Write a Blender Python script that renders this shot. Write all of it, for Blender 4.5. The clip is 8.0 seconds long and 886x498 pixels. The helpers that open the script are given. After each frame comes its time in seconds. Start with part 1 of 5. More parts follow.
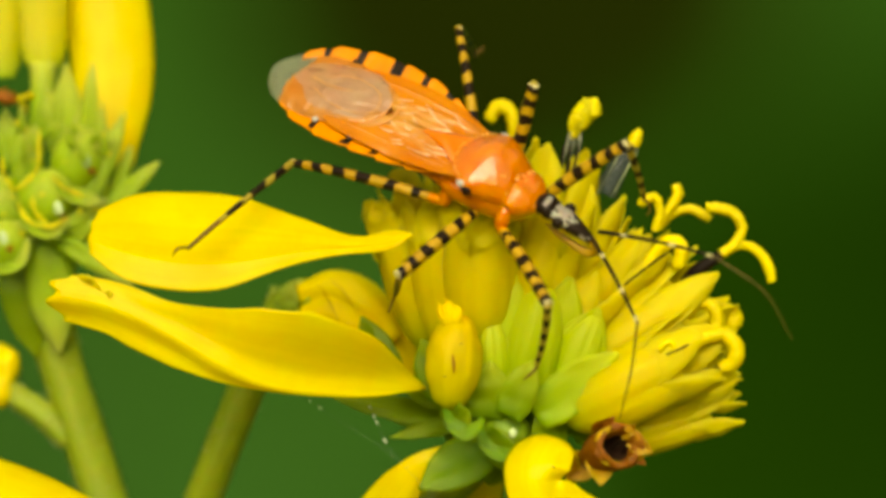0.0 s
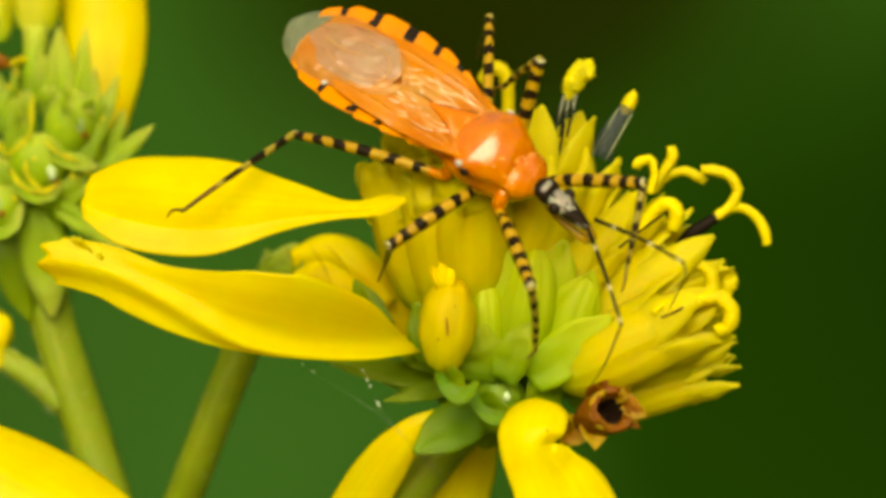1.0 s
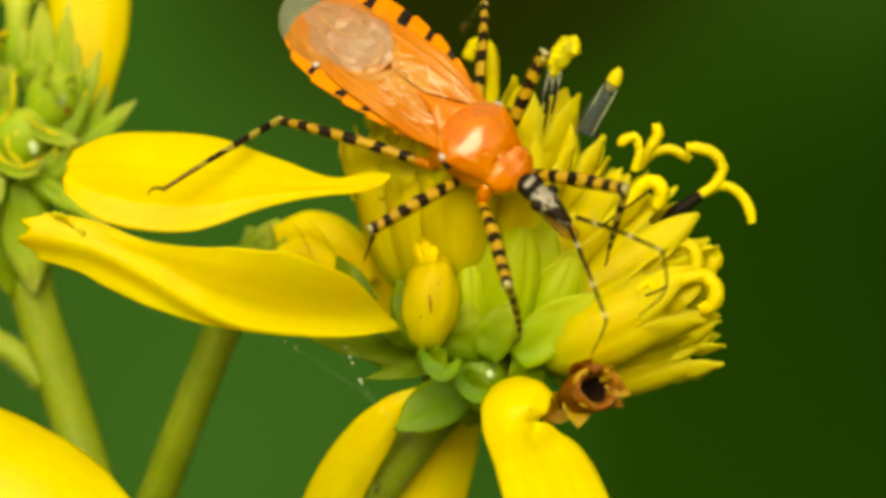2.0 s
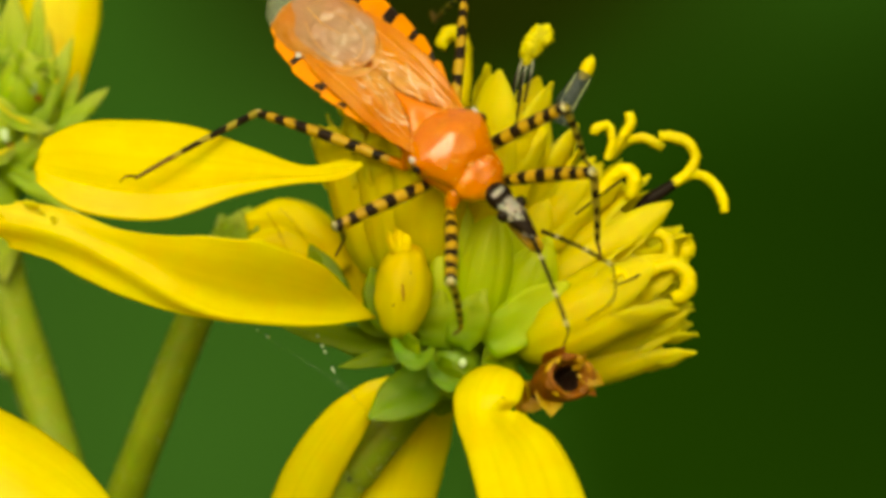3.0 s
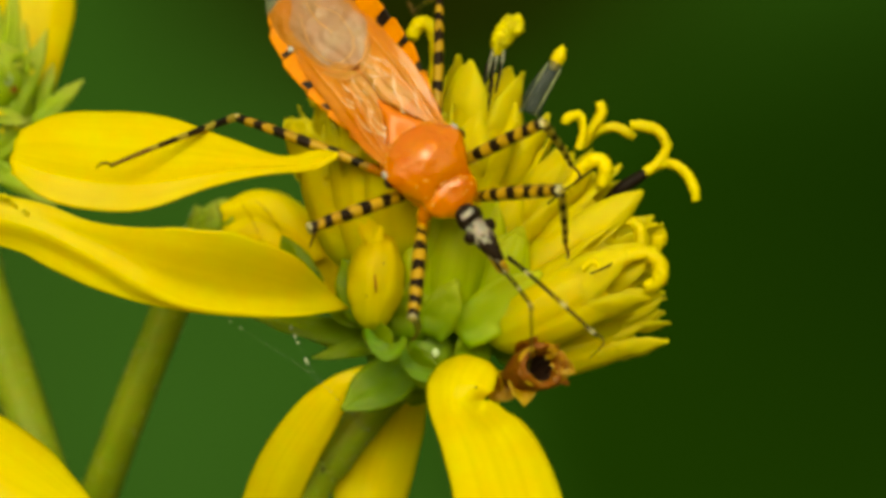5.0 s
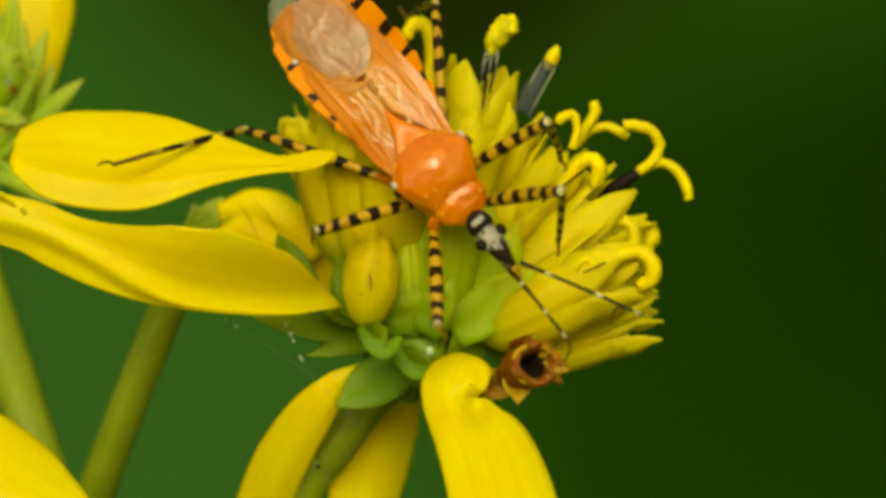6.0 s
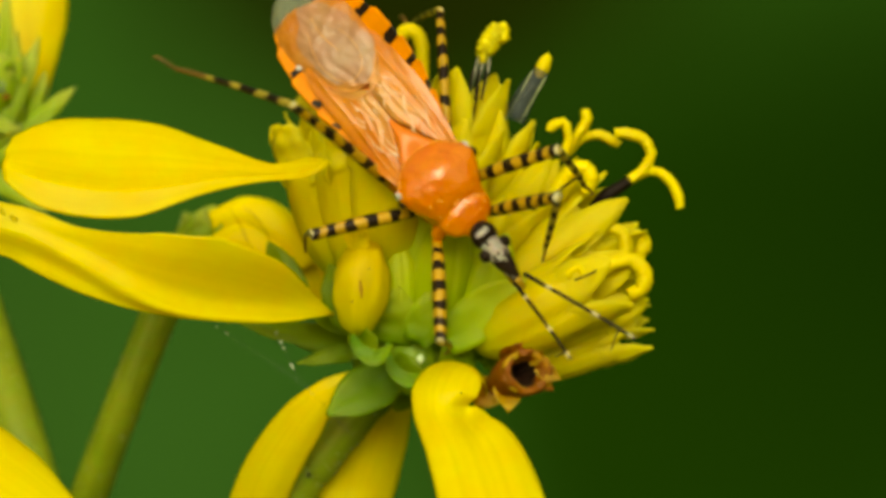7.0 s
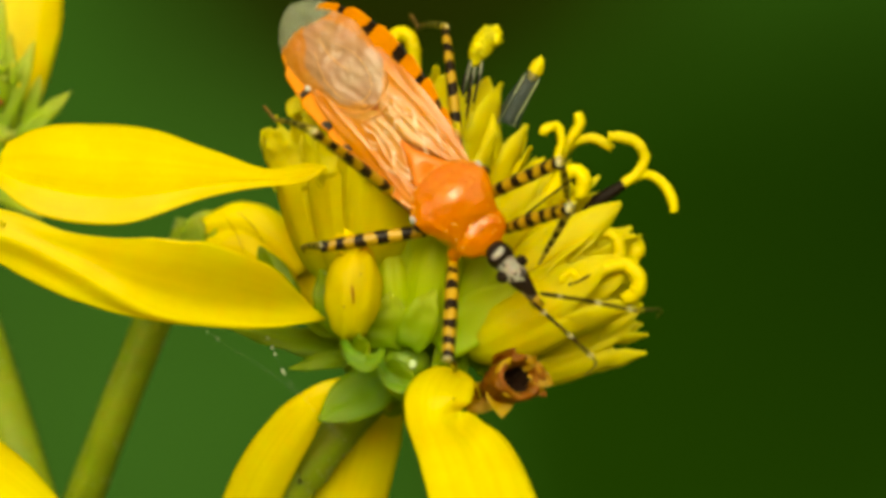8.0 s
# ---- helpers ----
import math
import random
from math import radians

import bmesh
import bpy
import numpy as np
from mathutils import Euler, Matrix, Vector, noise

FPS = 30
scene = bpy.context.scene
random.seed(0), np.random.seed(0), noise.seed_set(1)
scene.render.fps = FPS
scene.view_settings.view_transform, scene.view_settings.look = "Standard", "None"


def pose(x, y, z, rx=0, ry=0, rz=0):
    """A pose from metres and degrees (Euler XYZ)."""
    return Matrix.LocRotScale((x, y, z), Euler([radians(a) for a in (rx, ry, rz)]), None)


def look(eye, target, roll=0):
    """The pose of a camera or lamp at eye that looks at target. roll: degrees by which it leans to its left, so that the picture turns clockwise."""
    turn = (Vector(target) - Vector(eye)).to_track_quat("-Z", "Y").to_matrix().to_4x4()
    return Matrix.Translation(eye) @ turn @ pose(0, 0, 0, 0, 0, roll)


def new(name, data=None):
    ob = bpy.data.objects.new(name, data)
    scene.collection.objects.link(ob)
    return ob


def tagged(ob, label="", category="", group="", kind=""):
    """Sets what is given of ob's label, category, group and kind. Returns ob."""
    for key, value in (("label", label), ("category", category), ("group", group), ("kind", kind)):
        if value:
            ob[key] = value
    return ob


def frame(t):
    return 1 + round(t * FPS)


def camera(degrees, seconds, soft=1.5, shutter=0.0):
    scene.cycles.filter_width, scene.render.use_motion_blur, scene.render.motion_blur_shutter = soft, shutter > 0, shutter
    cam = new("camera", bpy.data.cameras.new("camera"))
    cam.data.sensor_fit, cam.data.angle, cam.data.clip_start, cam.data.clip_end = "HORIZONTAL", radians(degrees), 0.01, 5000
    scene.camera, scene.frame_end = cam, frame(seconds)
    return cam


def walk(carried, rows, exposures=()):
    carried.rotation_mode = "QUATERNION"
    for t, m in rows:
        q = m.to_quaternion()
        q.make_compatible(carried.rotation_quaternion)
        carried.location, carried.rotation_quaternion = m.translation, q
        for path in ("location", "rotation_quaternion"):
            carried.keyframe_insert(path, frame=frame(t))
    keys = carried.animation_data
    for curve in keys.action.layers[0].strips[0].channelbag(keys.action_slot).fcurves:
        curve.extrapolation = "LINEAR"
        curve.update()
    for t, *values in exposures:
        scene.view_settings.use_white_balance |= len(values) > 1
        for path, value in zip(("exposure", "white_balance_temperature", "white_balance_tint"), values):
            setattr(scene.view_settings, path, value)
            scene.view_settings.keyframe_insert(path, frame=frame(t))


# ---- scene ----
# ---------------------------------------------------------------- camera
MM = 0.001                      # the plants and the bug are drawn in millimetres
SITE = Vector((0, 0, 1.2))      # the flower head stands this high over the ground
cam = camera(16.2383, 8.0, soft=4.0, shutter=0.5)
cam.data.dof.use_dof = True
cam.data.dof.focus_distance = 0.1060
cam.data.dof.aperture_fstop = 48.0


def eye(yaw, pitch, roll, ahead):
    return pose(0, -0.110 + ahead * MM, SITE.z, 90 + pitch, 0, yaw) @ pose(0, 0, 0, 0, 0, roll)


walk(cam, [
    (0, eye(0.000, -0.000, 0.000, -0.00)),
    (0.5, eye(-0.062, -0.379, 0.012, 0.30)),
    (1, eye(-0.119, -0.691, 0.008, 0.60)),
    (1.5, eye(-0.233, -0.943, 0.164, 0.90)),
    (3, eye(-0.932, -1.330, 0.313, 1.23)),
    (3.5, eye(-1.182, -1.411, 0.276, 1.35)),
    (4, eye(-1.348, -1.465, 0.224, 1.45)),
    (4.5, eye(-1.424, -1.490, -0.025, 1.30)),
    (6, eye(-1.537, -1.521, 0.047, 0.37)),
    (6.5, eye(-1.602, -1.423, 0.228, 0.02)),
    (7, eye(-1.706, -1.380, 0.153, 0.52)),
    (7.5, eye(-1.782, -1.352, 0.117, 1.06)),
    (8, eye(-1.860, -1.305, 0.088, 1.34)),
], exposures=[(0, 0.03, 8200, -4), (1.5, 0.05, 8200, -4), (3.5, -0.17, 8200, -8), (4.5, -0.27, 8200, -8), (6.5, -0.28, 8200, -8), (8, -0.04, 8200, -6)])

# ---------------------------------------------------------------- sky, sun, exposure
world = bpy.data.worlds.new("sky")
scene.world = world
world.use_nodes = True
wn = world.node_tree.nodes
sky = wn.new("ShaderNodeTexSky")
sky.sky_type = "NISHITA"
sky.sun_disc = False
sky.sun_elevation = radians(30.5)
sky.sun_rotation = radians(186)
sky.air_density, sky.dust_density = 1.0, 5.0
wn["Background"].inputs["Strength"].default_value = 0.15
world.node_tree.links.new(sky.outputs[0], wn["Background"].inputs["Color"])
sun = new("sun", bpy.data.lights.new("sun", "SUN"))
sun.data.energy, sun.data.angle, sun.data.color = 2.5, radians(42), (1.0, 0.99, 0.85)
sun.matrix_world = look((-0.35, -2.95, 1.75), (0, 0, 0))

# ---------------------------------------------------------------- materials


def material(name, base, rough=0.5, vary=0.15, grain=2500.0, bump=0.2, soft=0.0, coat=0.0, second=None, streak=0.0, thin=0.0, metal=0.0, blotch=500.0, gloss=0.3, relief_mm=0.08, deep=0.0, depth_mm=0.6, veins=0.30, passed=None):
    """A surface with broad blotches, fine grain and relief; soft: share of light let through; streak: lengthwise veins."""
    m = bpy.data.materials.new(name)
    m.use_nodes = True
    nt = m.node_tree
    n, link = nt.nodes, nt.links.new
    b = n["Principled BSDF"]
    b.inputs["Roughness"].default_value = rough
    b.inputs["Metallic"].default_value = metal
    b.inputs["Specular IOR Level"].default_value = gloss
    b.inputs["Coat Weight"].default_value = coat
    b.inputs["Coat Roughness"].default_value = 0.1
    if deep:
        b.inputs["Subsurface Weight"].default_value = deep
        b.inputs["Subsurface Scale"].default_value = depth_mm * MM
        b.inputs["Subsurface Radius"].default_value = (1.0, 0.85, 0.3)
    co = n.new("ShaderNodeTexCoord")
    big, fine = n.new("ShaderNodeTexNoise"), n.new("ShaderNodeTexNoise")
    big.inputs["Scale"].default_value, fine.inputs["Scale"].default_value = blotch, grain
    big.inputs["Detail"].default_value = fine.inputs["Detail"].default_value = 4
    link(co.outputs["Object"], big.inputs["Vector"])
    link(co.outputs["Object"], fine.inputs["Vector"])
    ramp = n.new("ShaderNodeMix")
    ramp.data_type = "RGBA"
    dark = tuple(c * (1 - vary) for c in base) if second is None else second
    ramp.inputs["A"].default_value = (*dark, 1)
    ramp.inputs["B"].default_value = (*base, 1)
    grow = n.new("ShaderNodeMapRange")
    grow.inputs["From Min"].default_value, grow.inputs["From Max"].default_value = 0.34, 0.62
    link(big.outputs["Fac"], grow.inputs["Value"])
    link(grow.outputs[0], ramp.inputs["Factor"])
    speck = n.new("ShaderNodeMix")
    speck.data_type, speck.blend_type = "RGBA", "MULTIPLY"
    speck.inputs["Factor"].default_value = vary
    link(ramp.outputs["Result"], speck.inputs["A"])
    link(fine.outputs["Color"], speck.inputs["B"])
    colour, height = speck.outputs["Result"], fine.outputs["Fac"]
    if streak:
        wave = n.new("ShaderNodeTexNoise")
        wave.inputs["Scale"].default_value, wave.inputs["Detail"].default_value = 1.0, 3
        scale = n.new("ShaderNodeMapping")
        scale.inputs["Scale"].default_value = (streak, 1.6, 1)
        link(co.outputs["UV"], scale.inputs["Vector"])
        link(scale.outputs[0], wave.inputs["Vector"])
        vein = n.new("ShaderNodeMix")
        vein.data_type, vein.blend_type = "RGBA", "MULTIPLY"
        vein.inputs["Factor"].default_value = veins
        link(colour, vein.inputs["A"])
        lift = n.new("ShaderNodeMapRange")
        lift.inputs["From Min"].default_value, lift.inputs["From Max"].default_value, lift.inputs["To Min"].default_value = 0.3, 0.6, 0.55
        link(wave.outputs["Fac"], lift.inputs["Value"])
        link(lift.outputs[0], vein.inputs["B"])
        colour, height = vein.outputs["Result"], wave.outputs["Fac"]
    relief = n.new("ShaderNodeBump")
    relief.inputs["Strength"].default_value, relief.inputs["Distance"].default_value = bump, relief_mm * MM
    link(height, relief.inputs["Height"])
    link(relief.outputs[0], b.inputs["Normal"])
    link(colour, b.inputs["Base Color"])
    out, surface = n["Material Output"], b.outputs[0]
    if soft:
        back = n.new("ShaderNodeBsdfTranslucent")
        if passed:
            deeper = n.new("ShaderNodeMix")
            deeper.data_type, deeper.blend_type = "RGBA", "MULTIPLY"
            deeper.inputs["Factor"].default_value = 1.0
            deeper.inputs["B"].default_value = (*passed, 1)
            link(colour, deeper.inputs["A"])
            link(deeper.outputs["Result"], back.inputs["Color"])
        else:
            link(colour, back.inputs["Color"])
        mix = n.new("ShaderNodeMixShader")
        mix.inputs[0].default_value = soft
        link(surface, mix.inputs[1])
        link(back.outputs[0], mix.inputs[2])
        surface = mix.outputs[0]
    if thin:
        clear = n.new("ShaderNodeBsdfTransparent")
        mix = n.new("ShaderNodeMixShader")
        mix.inputs[0].default_value = thin
        link(surface, mix.inputs[1])
        link(clear.outputs[0], mix.inputs[2])
        surface = mix.outputs[0]
    link(surface, out.inputs["Surface"])
    return m


def graded(name, stops, rough=0.45, soft=0.25, streak=14.0, deep=0.8, veins=0.2, depth=0.6):
    """A petal surface whose colour runs along the piece, from its base to its tip."""
    m = material(name, (0.8, 0.6, 0.01), rough, 0.1, soft=soft, streak=streak, bump=0.25, deep=deep, gloss=0.15, veins=veins, depth_mm=depth)
    nt = m.node_tree
    ramp = nt.nodes.new("ShaderNodeValToRGB")
    co, part_uv = nt.nodes.new("ShaderNodeTexCoord"), nt.nodes.new("ShaderNodeSeparateXYZ")
    nt.links.new(co.outputs["UV"], part_uv.inputs[0])
    nt.links.new(part_uv.outputs["Y"], ramp.inputs[0])
    while len(ramp.color_ramp.elements) < len(stops):
        ramp.color_ramp.elements.new(0.5)
    for e, (at, c) in zip(ramp.color_ramp.elements, stops):
        e.position, e.color = at, (*c, 1)
    for node in nt.nodes:
        if node.type == "MIX" and node.data_type == "RGBA" and node.blend_type == "MIX":
            for socket in ("A", "B"):
                nt.links.new(ramp.outputs[0], node.inputs[socket])
    return m


RAY = material("ray_yellow", (0.91, 0.80, 0.018), 0.45, 0.06, soft=0.45, streak=12.0, bump=0.2, second=(0.90, 0.71, 0.006), gloss=0.22, deep=0.4, depth_mm=0.3, veins=0.16, passed=(1.0, 0.84, 0.3))
BUDPETAL = material("bud_petal_yellow", (0.92, 0.73, 0.014), 0.5, 0.08, soft=0.12, streak=9.0, bump=0.3, second=(0.90, 0.62, 0.008), gloss=0.15, deep=0.4, depth_mm=0.15, veins=0.25)
LOBE = material("lobe_yellow", (0.85, 0.72, 0.035), 0.5, 0.10, soft=0.38, streak=5.0, bump=0.25, gloss=0.12, deep=0.6, depth_mm=0.15, veins=0.16)
STIGMA = material("stigma_yellow", (0.88, 0.70, 0.012), 0.6, 0.2, grain=7000, bump=1.0, soft=0.1, deep=0.6, depth_mm=0.3)
FLORET = graded("floret_yellow", [(0.0, (0.36, 0.50, 0.022)), (0.3, (0.60, 0.60, 0.024)), (0.6, (0.80, 0.66, 0.022)), (1.0, (0.86, 0.71, 0.03))], soft=0.40, deep=1.0, depth=0.7, veins=0.12)
BUDSKIN = graded("bud_yellow", [(0.0, (0.34, 0.42, 0.014)), (0.3, (0.58, 0.50, 0.012)), (0.8, (0.70, 0.51, 0.010)), (1.0, (0.80, 0.44, 0.008))], rough=0.6, veins=0.3)
CHAFF = graded("bract_pale_green", [(0.0, (0.12, 0.23, 0.006)), (0.4, (0.24, 0.34, 0.012)), (1.0, (0.40, 0.46, 0.028))], soft=0.2, streak=4.0, deep=0.7, veins=0.14, depth=0.12)
LIME = graded("bract_lime", [(0.0, (0.26, 0.42, 0.014)), (0.5, (0.44, 0.55, 0.022)), (1.0, (0.60, 0.62, 0.03))], soft=0.27, streak=4.0, deep=0.7, veins=0.12, depth=0.12)
BRACT = graded("bract_green", [(0.0, (0.12, 0.22, 0.006)), (1.0, (0.23, 0.32, 0.011))], soft=0.3, streak=5.0, veins=0.15)
MIDGREEN = graded("bract_leaf_green", [(0.0, (0.08, 0.20, 0.005)), (1.0, (0.16, 0.28, 0.009))], soft=0.2, streak=5.0, veins=0.12)
SEEDGREEN = graded("bract_mid_green", [(0.0, (0.25, 0.40, 0.012)), (0.5, (0.36, 0.51, 0.026)), (1.0, (0.58, 0.63, 0.09))], soft=0.3, streak=5.0, veins=0.28)
STEM = material("stem_green", (0.29, 0.37, 0.016), 0.55, 0.3, streak=9.0, bump=0.8, second=(0.23, 0.31, 0.011), deep=0.4, depth_mm=0.4)
CORE = material("receptacle_green", (0.22, 0.36, 0.016), 0.5, 0.3, soft=0.1, deep=0.8)
BROWN = material("withered_brown", (0.42, 0.145, 0.006), 0.5, 0.4, soft=0.35, second=(0.29, 0.08, 0.003), bump=1.0, relief_mm=0.2, deep=0.4, depth_mm=0.3, blotch=900)
AMBER = material("withered_amber", (0.74, 0.44, 0.02), 0.5, 0.3, soft=0.4, second=(0.56, 0.24, 0.01), deep=0.7, depth_mm=0.4)
DARK = material("mouth_shade_and_speck", (0.03, 0.012, 0.006), 0.6, 0.3)
ANTHER = material("anther_black", (0.012, 0.006, 0.003), 0.6, 0.3, gloss=0.1)
GLASSY = material("hyaline_filament", (0.30, 0.30, 0.22), 0.3, 0.1, thin=0.45)
HAIR = material("hair_pale", (0.55, 0.60, 0.30), 0.5, 0.1, soft=0.3)
SILK = material("silk_white", (0.8, 0.8, 0.75), 0.3, 0.1, thin=0.88)
DEWLEAF = material("dew_pale_green", (0.48, 0.60, 0.32), 0.2, 0.1)
DEW = material("dew_white", (0.62, 0.68, 0.52), 0.15, 0.05, thin=0.2)
ORANGE = material("bug_orange", (0.68, 0.20, 0.002), 0.2, 0.14, grain=3600, bump=0.7, relief_mm=0.16, coat=1.0, gloss=0.25, second=(0.60, 0.145, 0.003), deep=0.7, depth_mm=0.45)
SCUTE = material("bug_deep_orange", (0.68, 0.165, 0.002), 0.36, 0.12, grain=6000, coat=0.2)
MARGIN = material("bug_margin_orange", (0.80, 0.25, 0.002), 0.5, 0.25, grain=5000, gloss=0.15)
BLACK = material("bug_black", (0.017, 0.009, 0.004), 0.36, 0.3, grain=6000, gloss=0.12)
WHITE = material("bug_white", (0.42, 0.37, 0.30), 0.35, 0.6, grain=5000)
LEGGOLD = material("leg_yellow", (0.50, 0.29, 0.016), 0.34, 0.3, grain=5000, coat=0.05, second=(0.36, 0.20, 0.005), blotch=1200)
LEGPALE = material("leg_pale_yellow", (0.37, 0.28, 0.03), 0.36, 0.3, grain=5000, coat=0.15)
TARSUS = material("leg_brown", (0.18, 0.09, 0.015), 0.4, 0.3, grain=6000)
WHIP = material("whip_olive", (0.16, 0.12, 0.025), 0.4, 0.2, thin=0.3)
PALE_SHEEN = material("forewing_pale_sheen", (0.60, 0.265, 0.04), 0.14, 0.2, grain=2600, bump=0.6, relief_mm=0.12, streak=6.0, second=(0.60, 0.20, 0.02), soft=0.15, gloss=0.5, deep=0.3, depth_mm=0.2, veins=0.15, blotch=600)
CORIUM = material("forewing_orange", (0.60, 0.20, 0.003), 0.16, 0.16, grain=4000, bump=0.3, relief_mm=0.08, coat=0.0, streak=6.0, second=(0.55, 0.15, 0.002), soft=0.12, gloss=0.4, deep=0.3, depth_mm=0.2, veins=0.12)
MEMBRANE = material("wing_membrane", (0.50, 0.29, 0.16), 0.16, 0.25, grain=1700, bump=0.9, relief_mm=0.22, thin=0.36, second=(0.50, 0.20, 0.05), gloss=0.6, blotch=420)
SHEATH = material("wing_membrane_amber", (0.58, 0.23, 0.035), 0.16, 0.2, grain=1700, bump=0.8, relief_mm=0.2, thin=0.32, second=(0.55, 0.17, 0.01), gloss=0.5, blotch=500)
CLEARTIP = material("wing_tip_grey", (0.22, 0.24, 0.14), 0.3, 0.1, thin=0.55, gloss=0.4)
# paler than the wing: glints along the veins are partly in this colour
VEIN = material("wing_vein", (0.76, 0.31, 0.07), 0.2, 0.1, gloss=0.8, coat=0.4)
GLINT = material("wing_glint_pale", (0.72, 0.40, 0.16), 0.1, 0.1, gloss=1.0, coat=1.0)
RING = material("bug_cream", (0.60, 0.52, 0.26), 0.4, 0.3, grain=5000)
PEARL = material("bug_pearl", (0.55, 0.50, 0.46), 0.3, 0.3, grain=5000)
GROUND = material("meadow", (0.06, 0.11, 0.02), 0.9, 0.4, grain=30, bump=0.0, blotch=3.0, second=(0.03, 0.06, 0.01))

# ---------------------------------------------------------------- mesh helpers


def smooth_path(points, n):
    """n points on a smooth curve through the given ones."""
    p = np.array(points, float)
    if len(p) == 2:
        return p[0] + (p[1] - p[0]) * np.linspace(0, 1, n)[:, None]
    p = np.vstack([2 * p[0] - p[1], p, 2 * p[-1] - p[-2]])
    out = []
    for s in np.linspace(0, len(p) - 3 - 1e-9, n):
        i, t = int(s), s - int(s)
        a, b, c, d = p[i:i + 4]
        out.append(0.5 * (2 * b + (c - a) * t + (2 * a - 5 * b + 4 * c - d) * t * t + (3 * b - a - 3 * c + d) * t ** 3))
    return np.array(out)


def unit(v):
    v = np.array(v, float)
    return v / (np.linalg.norm(v, axis=-1, keepdims=True) + 1e-12)


def sheet(bm, grid, closed=False, mat=0):
    """Skins a grid of points (rows x columns x 3), with its own UV: across and along."""
    uv = bm.loops.layers.uv.verify()
    rows, cols = len(grid), len(grid[0])
    v = [[bm.verts.new(p) for p in row] for row in grid]
    last = cols if closed else cols - 1
    for i in range(rows - 1):
        for j in range(last):
            k = (j + 1) % cols
            f = bm.faces.new((v[i][j], v[i][k], v[i + 1][k], v[i + 1][j]))
            f.smooth, f.material_index = True, mat(i / (rows - 1), j / cols) if callable(mat) else mat
            for loop, (a, b) in zip(f.loops, ((i, j), (i, j + 1), (i + 1, j + 1), (i + 1, j))):
                loop[uv].uv = (b / max(1, cols - 1), a / (rows - 1))
    return v


def cap(bm, ring, mat=0):
    f = bm.faces.new(ring)
    f.smooth, f.material_index = True, mat
    return f


def tube(bm, points, radii, n=24, sides=10, mat=0, wobble=0.0):
    """A round tapering rod along a smooth curve, closed at its ends."""
    p = smooth_path(points, n)
    r = np.interp(np.linspace(0, 1, n), np.linspace(0, 1, len(radii)), radii)
    t = unit(np.gradient(p, axis=0))
    ref = np.array((0.31, 0.9, 0.29))
    grid = []
    for i in range(n):
        a = unit(np.cross(t[i], ref))
        b = np.cross(t[i], a)
        ring = []
        for k in range(sides):
            w = 2 * math.pi * k / sides
            q = r[i] * (1 + wobble * math.cos(4 * w))
            ring.append(p[i] + q * (math.cos(w) * a + math.sin(w) * b))
        grid.append(ring)
    v = sheet(bm, grid, True, mat)
    first, final = (mat(0, 0), mat(1, 0)) if callable(mat) else (mat, mat)
    cap(bm, v[0][::-1], first)
    cap(bm, v[-1], final)
    return bm


def ribbon(bm, spine, half, normal, cup=(0.0,), thick=0.10, nu=12, nv=34, notch=0.0, wave=0.04, ridge=0.0, seed=1.0, mat=0, other=None, lip=0.0, lean=0.0, tuck=0.0):
    """A petal or blade: a curved sheet of some thickness along a spine. normal: one, or one for each spine point. other: half widths of the second side."""
    p = smooth_path(spine, nv)
    s = np.linspace(0, 1, nv)
    w = np.array([float(x) for x in smooth_path([(h, 0, 0) for h in half], nv)[:, 0]]).clip(0.02)
    w2 = w if other is None else np.array([float(x) for x in smooth_path([(h, 0, 0) for h in other], nv)[:, 0]]).clip(0.02)
    nr = np.array(normal, float)
    nr = smooth_path(nr, nv) if nr.ndim == 2 else np.repeat(nr[None], nv, 0)
    t = unit(np.gradient(p, axis=0))
    nr = unit(nr - (nr * t).sum(1, keepdims=True) * t)
    side = np.cross(t, nr)
    cups = np.interp(s, np.linspace(0, 1, len(cup)), cup)
    top, low = [], []
    for i in range(nv):
        a, b = [], []
        for j in range(nu + 1):
            u = 2 * j / nu - 1
            wide = w[i] if u > 0 else w2[i]
            shape = cups[i] * u * u + ridge * abs(u)
            if other is not None and u > 0 and ridge:
                shape = cups[i] * u * u - 0.35 * ridge * u * (1 - u)
            if lip:
                shape = cups[i] * u * u + (lip * math.exp(-((wide * u + 0.15) / 0.42) ** 2) + lean * max(0, wide * u) ** 1.2 * (1 - 0.4 * abs(u))) / wide
            flat = u
            if tuck and u < -0.5:
                flat = -0.5 - (-u - 0.5) * 0.8
                shape -= tuck * (-u - 0.5)
            wob = wave * noise.noise(Vector((u * 1.7 + seed, s[i] * 4.5, seed)))
            edge = 1 + wave * 0.8 * noise.noise(Vector((u * 3, s[i] * 9, seed + 5)))
            q = p[i] + side[i] * wide * flat * edge + nr[i] * (wide * shape + wob * 2)
            q = q - t[i] * notch * s[i] ** 8 * (0.6 * math.cos(u * 7.5) + abs(u) ** 2.5 * 1.6)
            th = thick * (1 - 0.7 * abs(u) ** 3)
            a.append(q + nr[i] * th / 2)
            b.append(q - nr[i] * th / 2)
        top.append(a)
        low.append(b)
    va, vb = sheet(bm, top, mat=mat), sheet(bm, [row[::-1] for row in low], mat=mat)
    for i in range(nv - 1):
        for x, y in ((0, -1), (-1, 0)):
            q = (va[i][x], va[i + 1][x], vb[i + 1][y], vb[i][y])
            cap(bm, q if x == 0 else q[::-1], mat)
    for i in (0, -1):
        for j in range(nu):
            q = (va[i][j], va[i][j + 1], vb[i][nu - j - 1], vb[i][nu - j])
            cap(bm, q[::-1] if i == 0 else q, mat)
    return bm


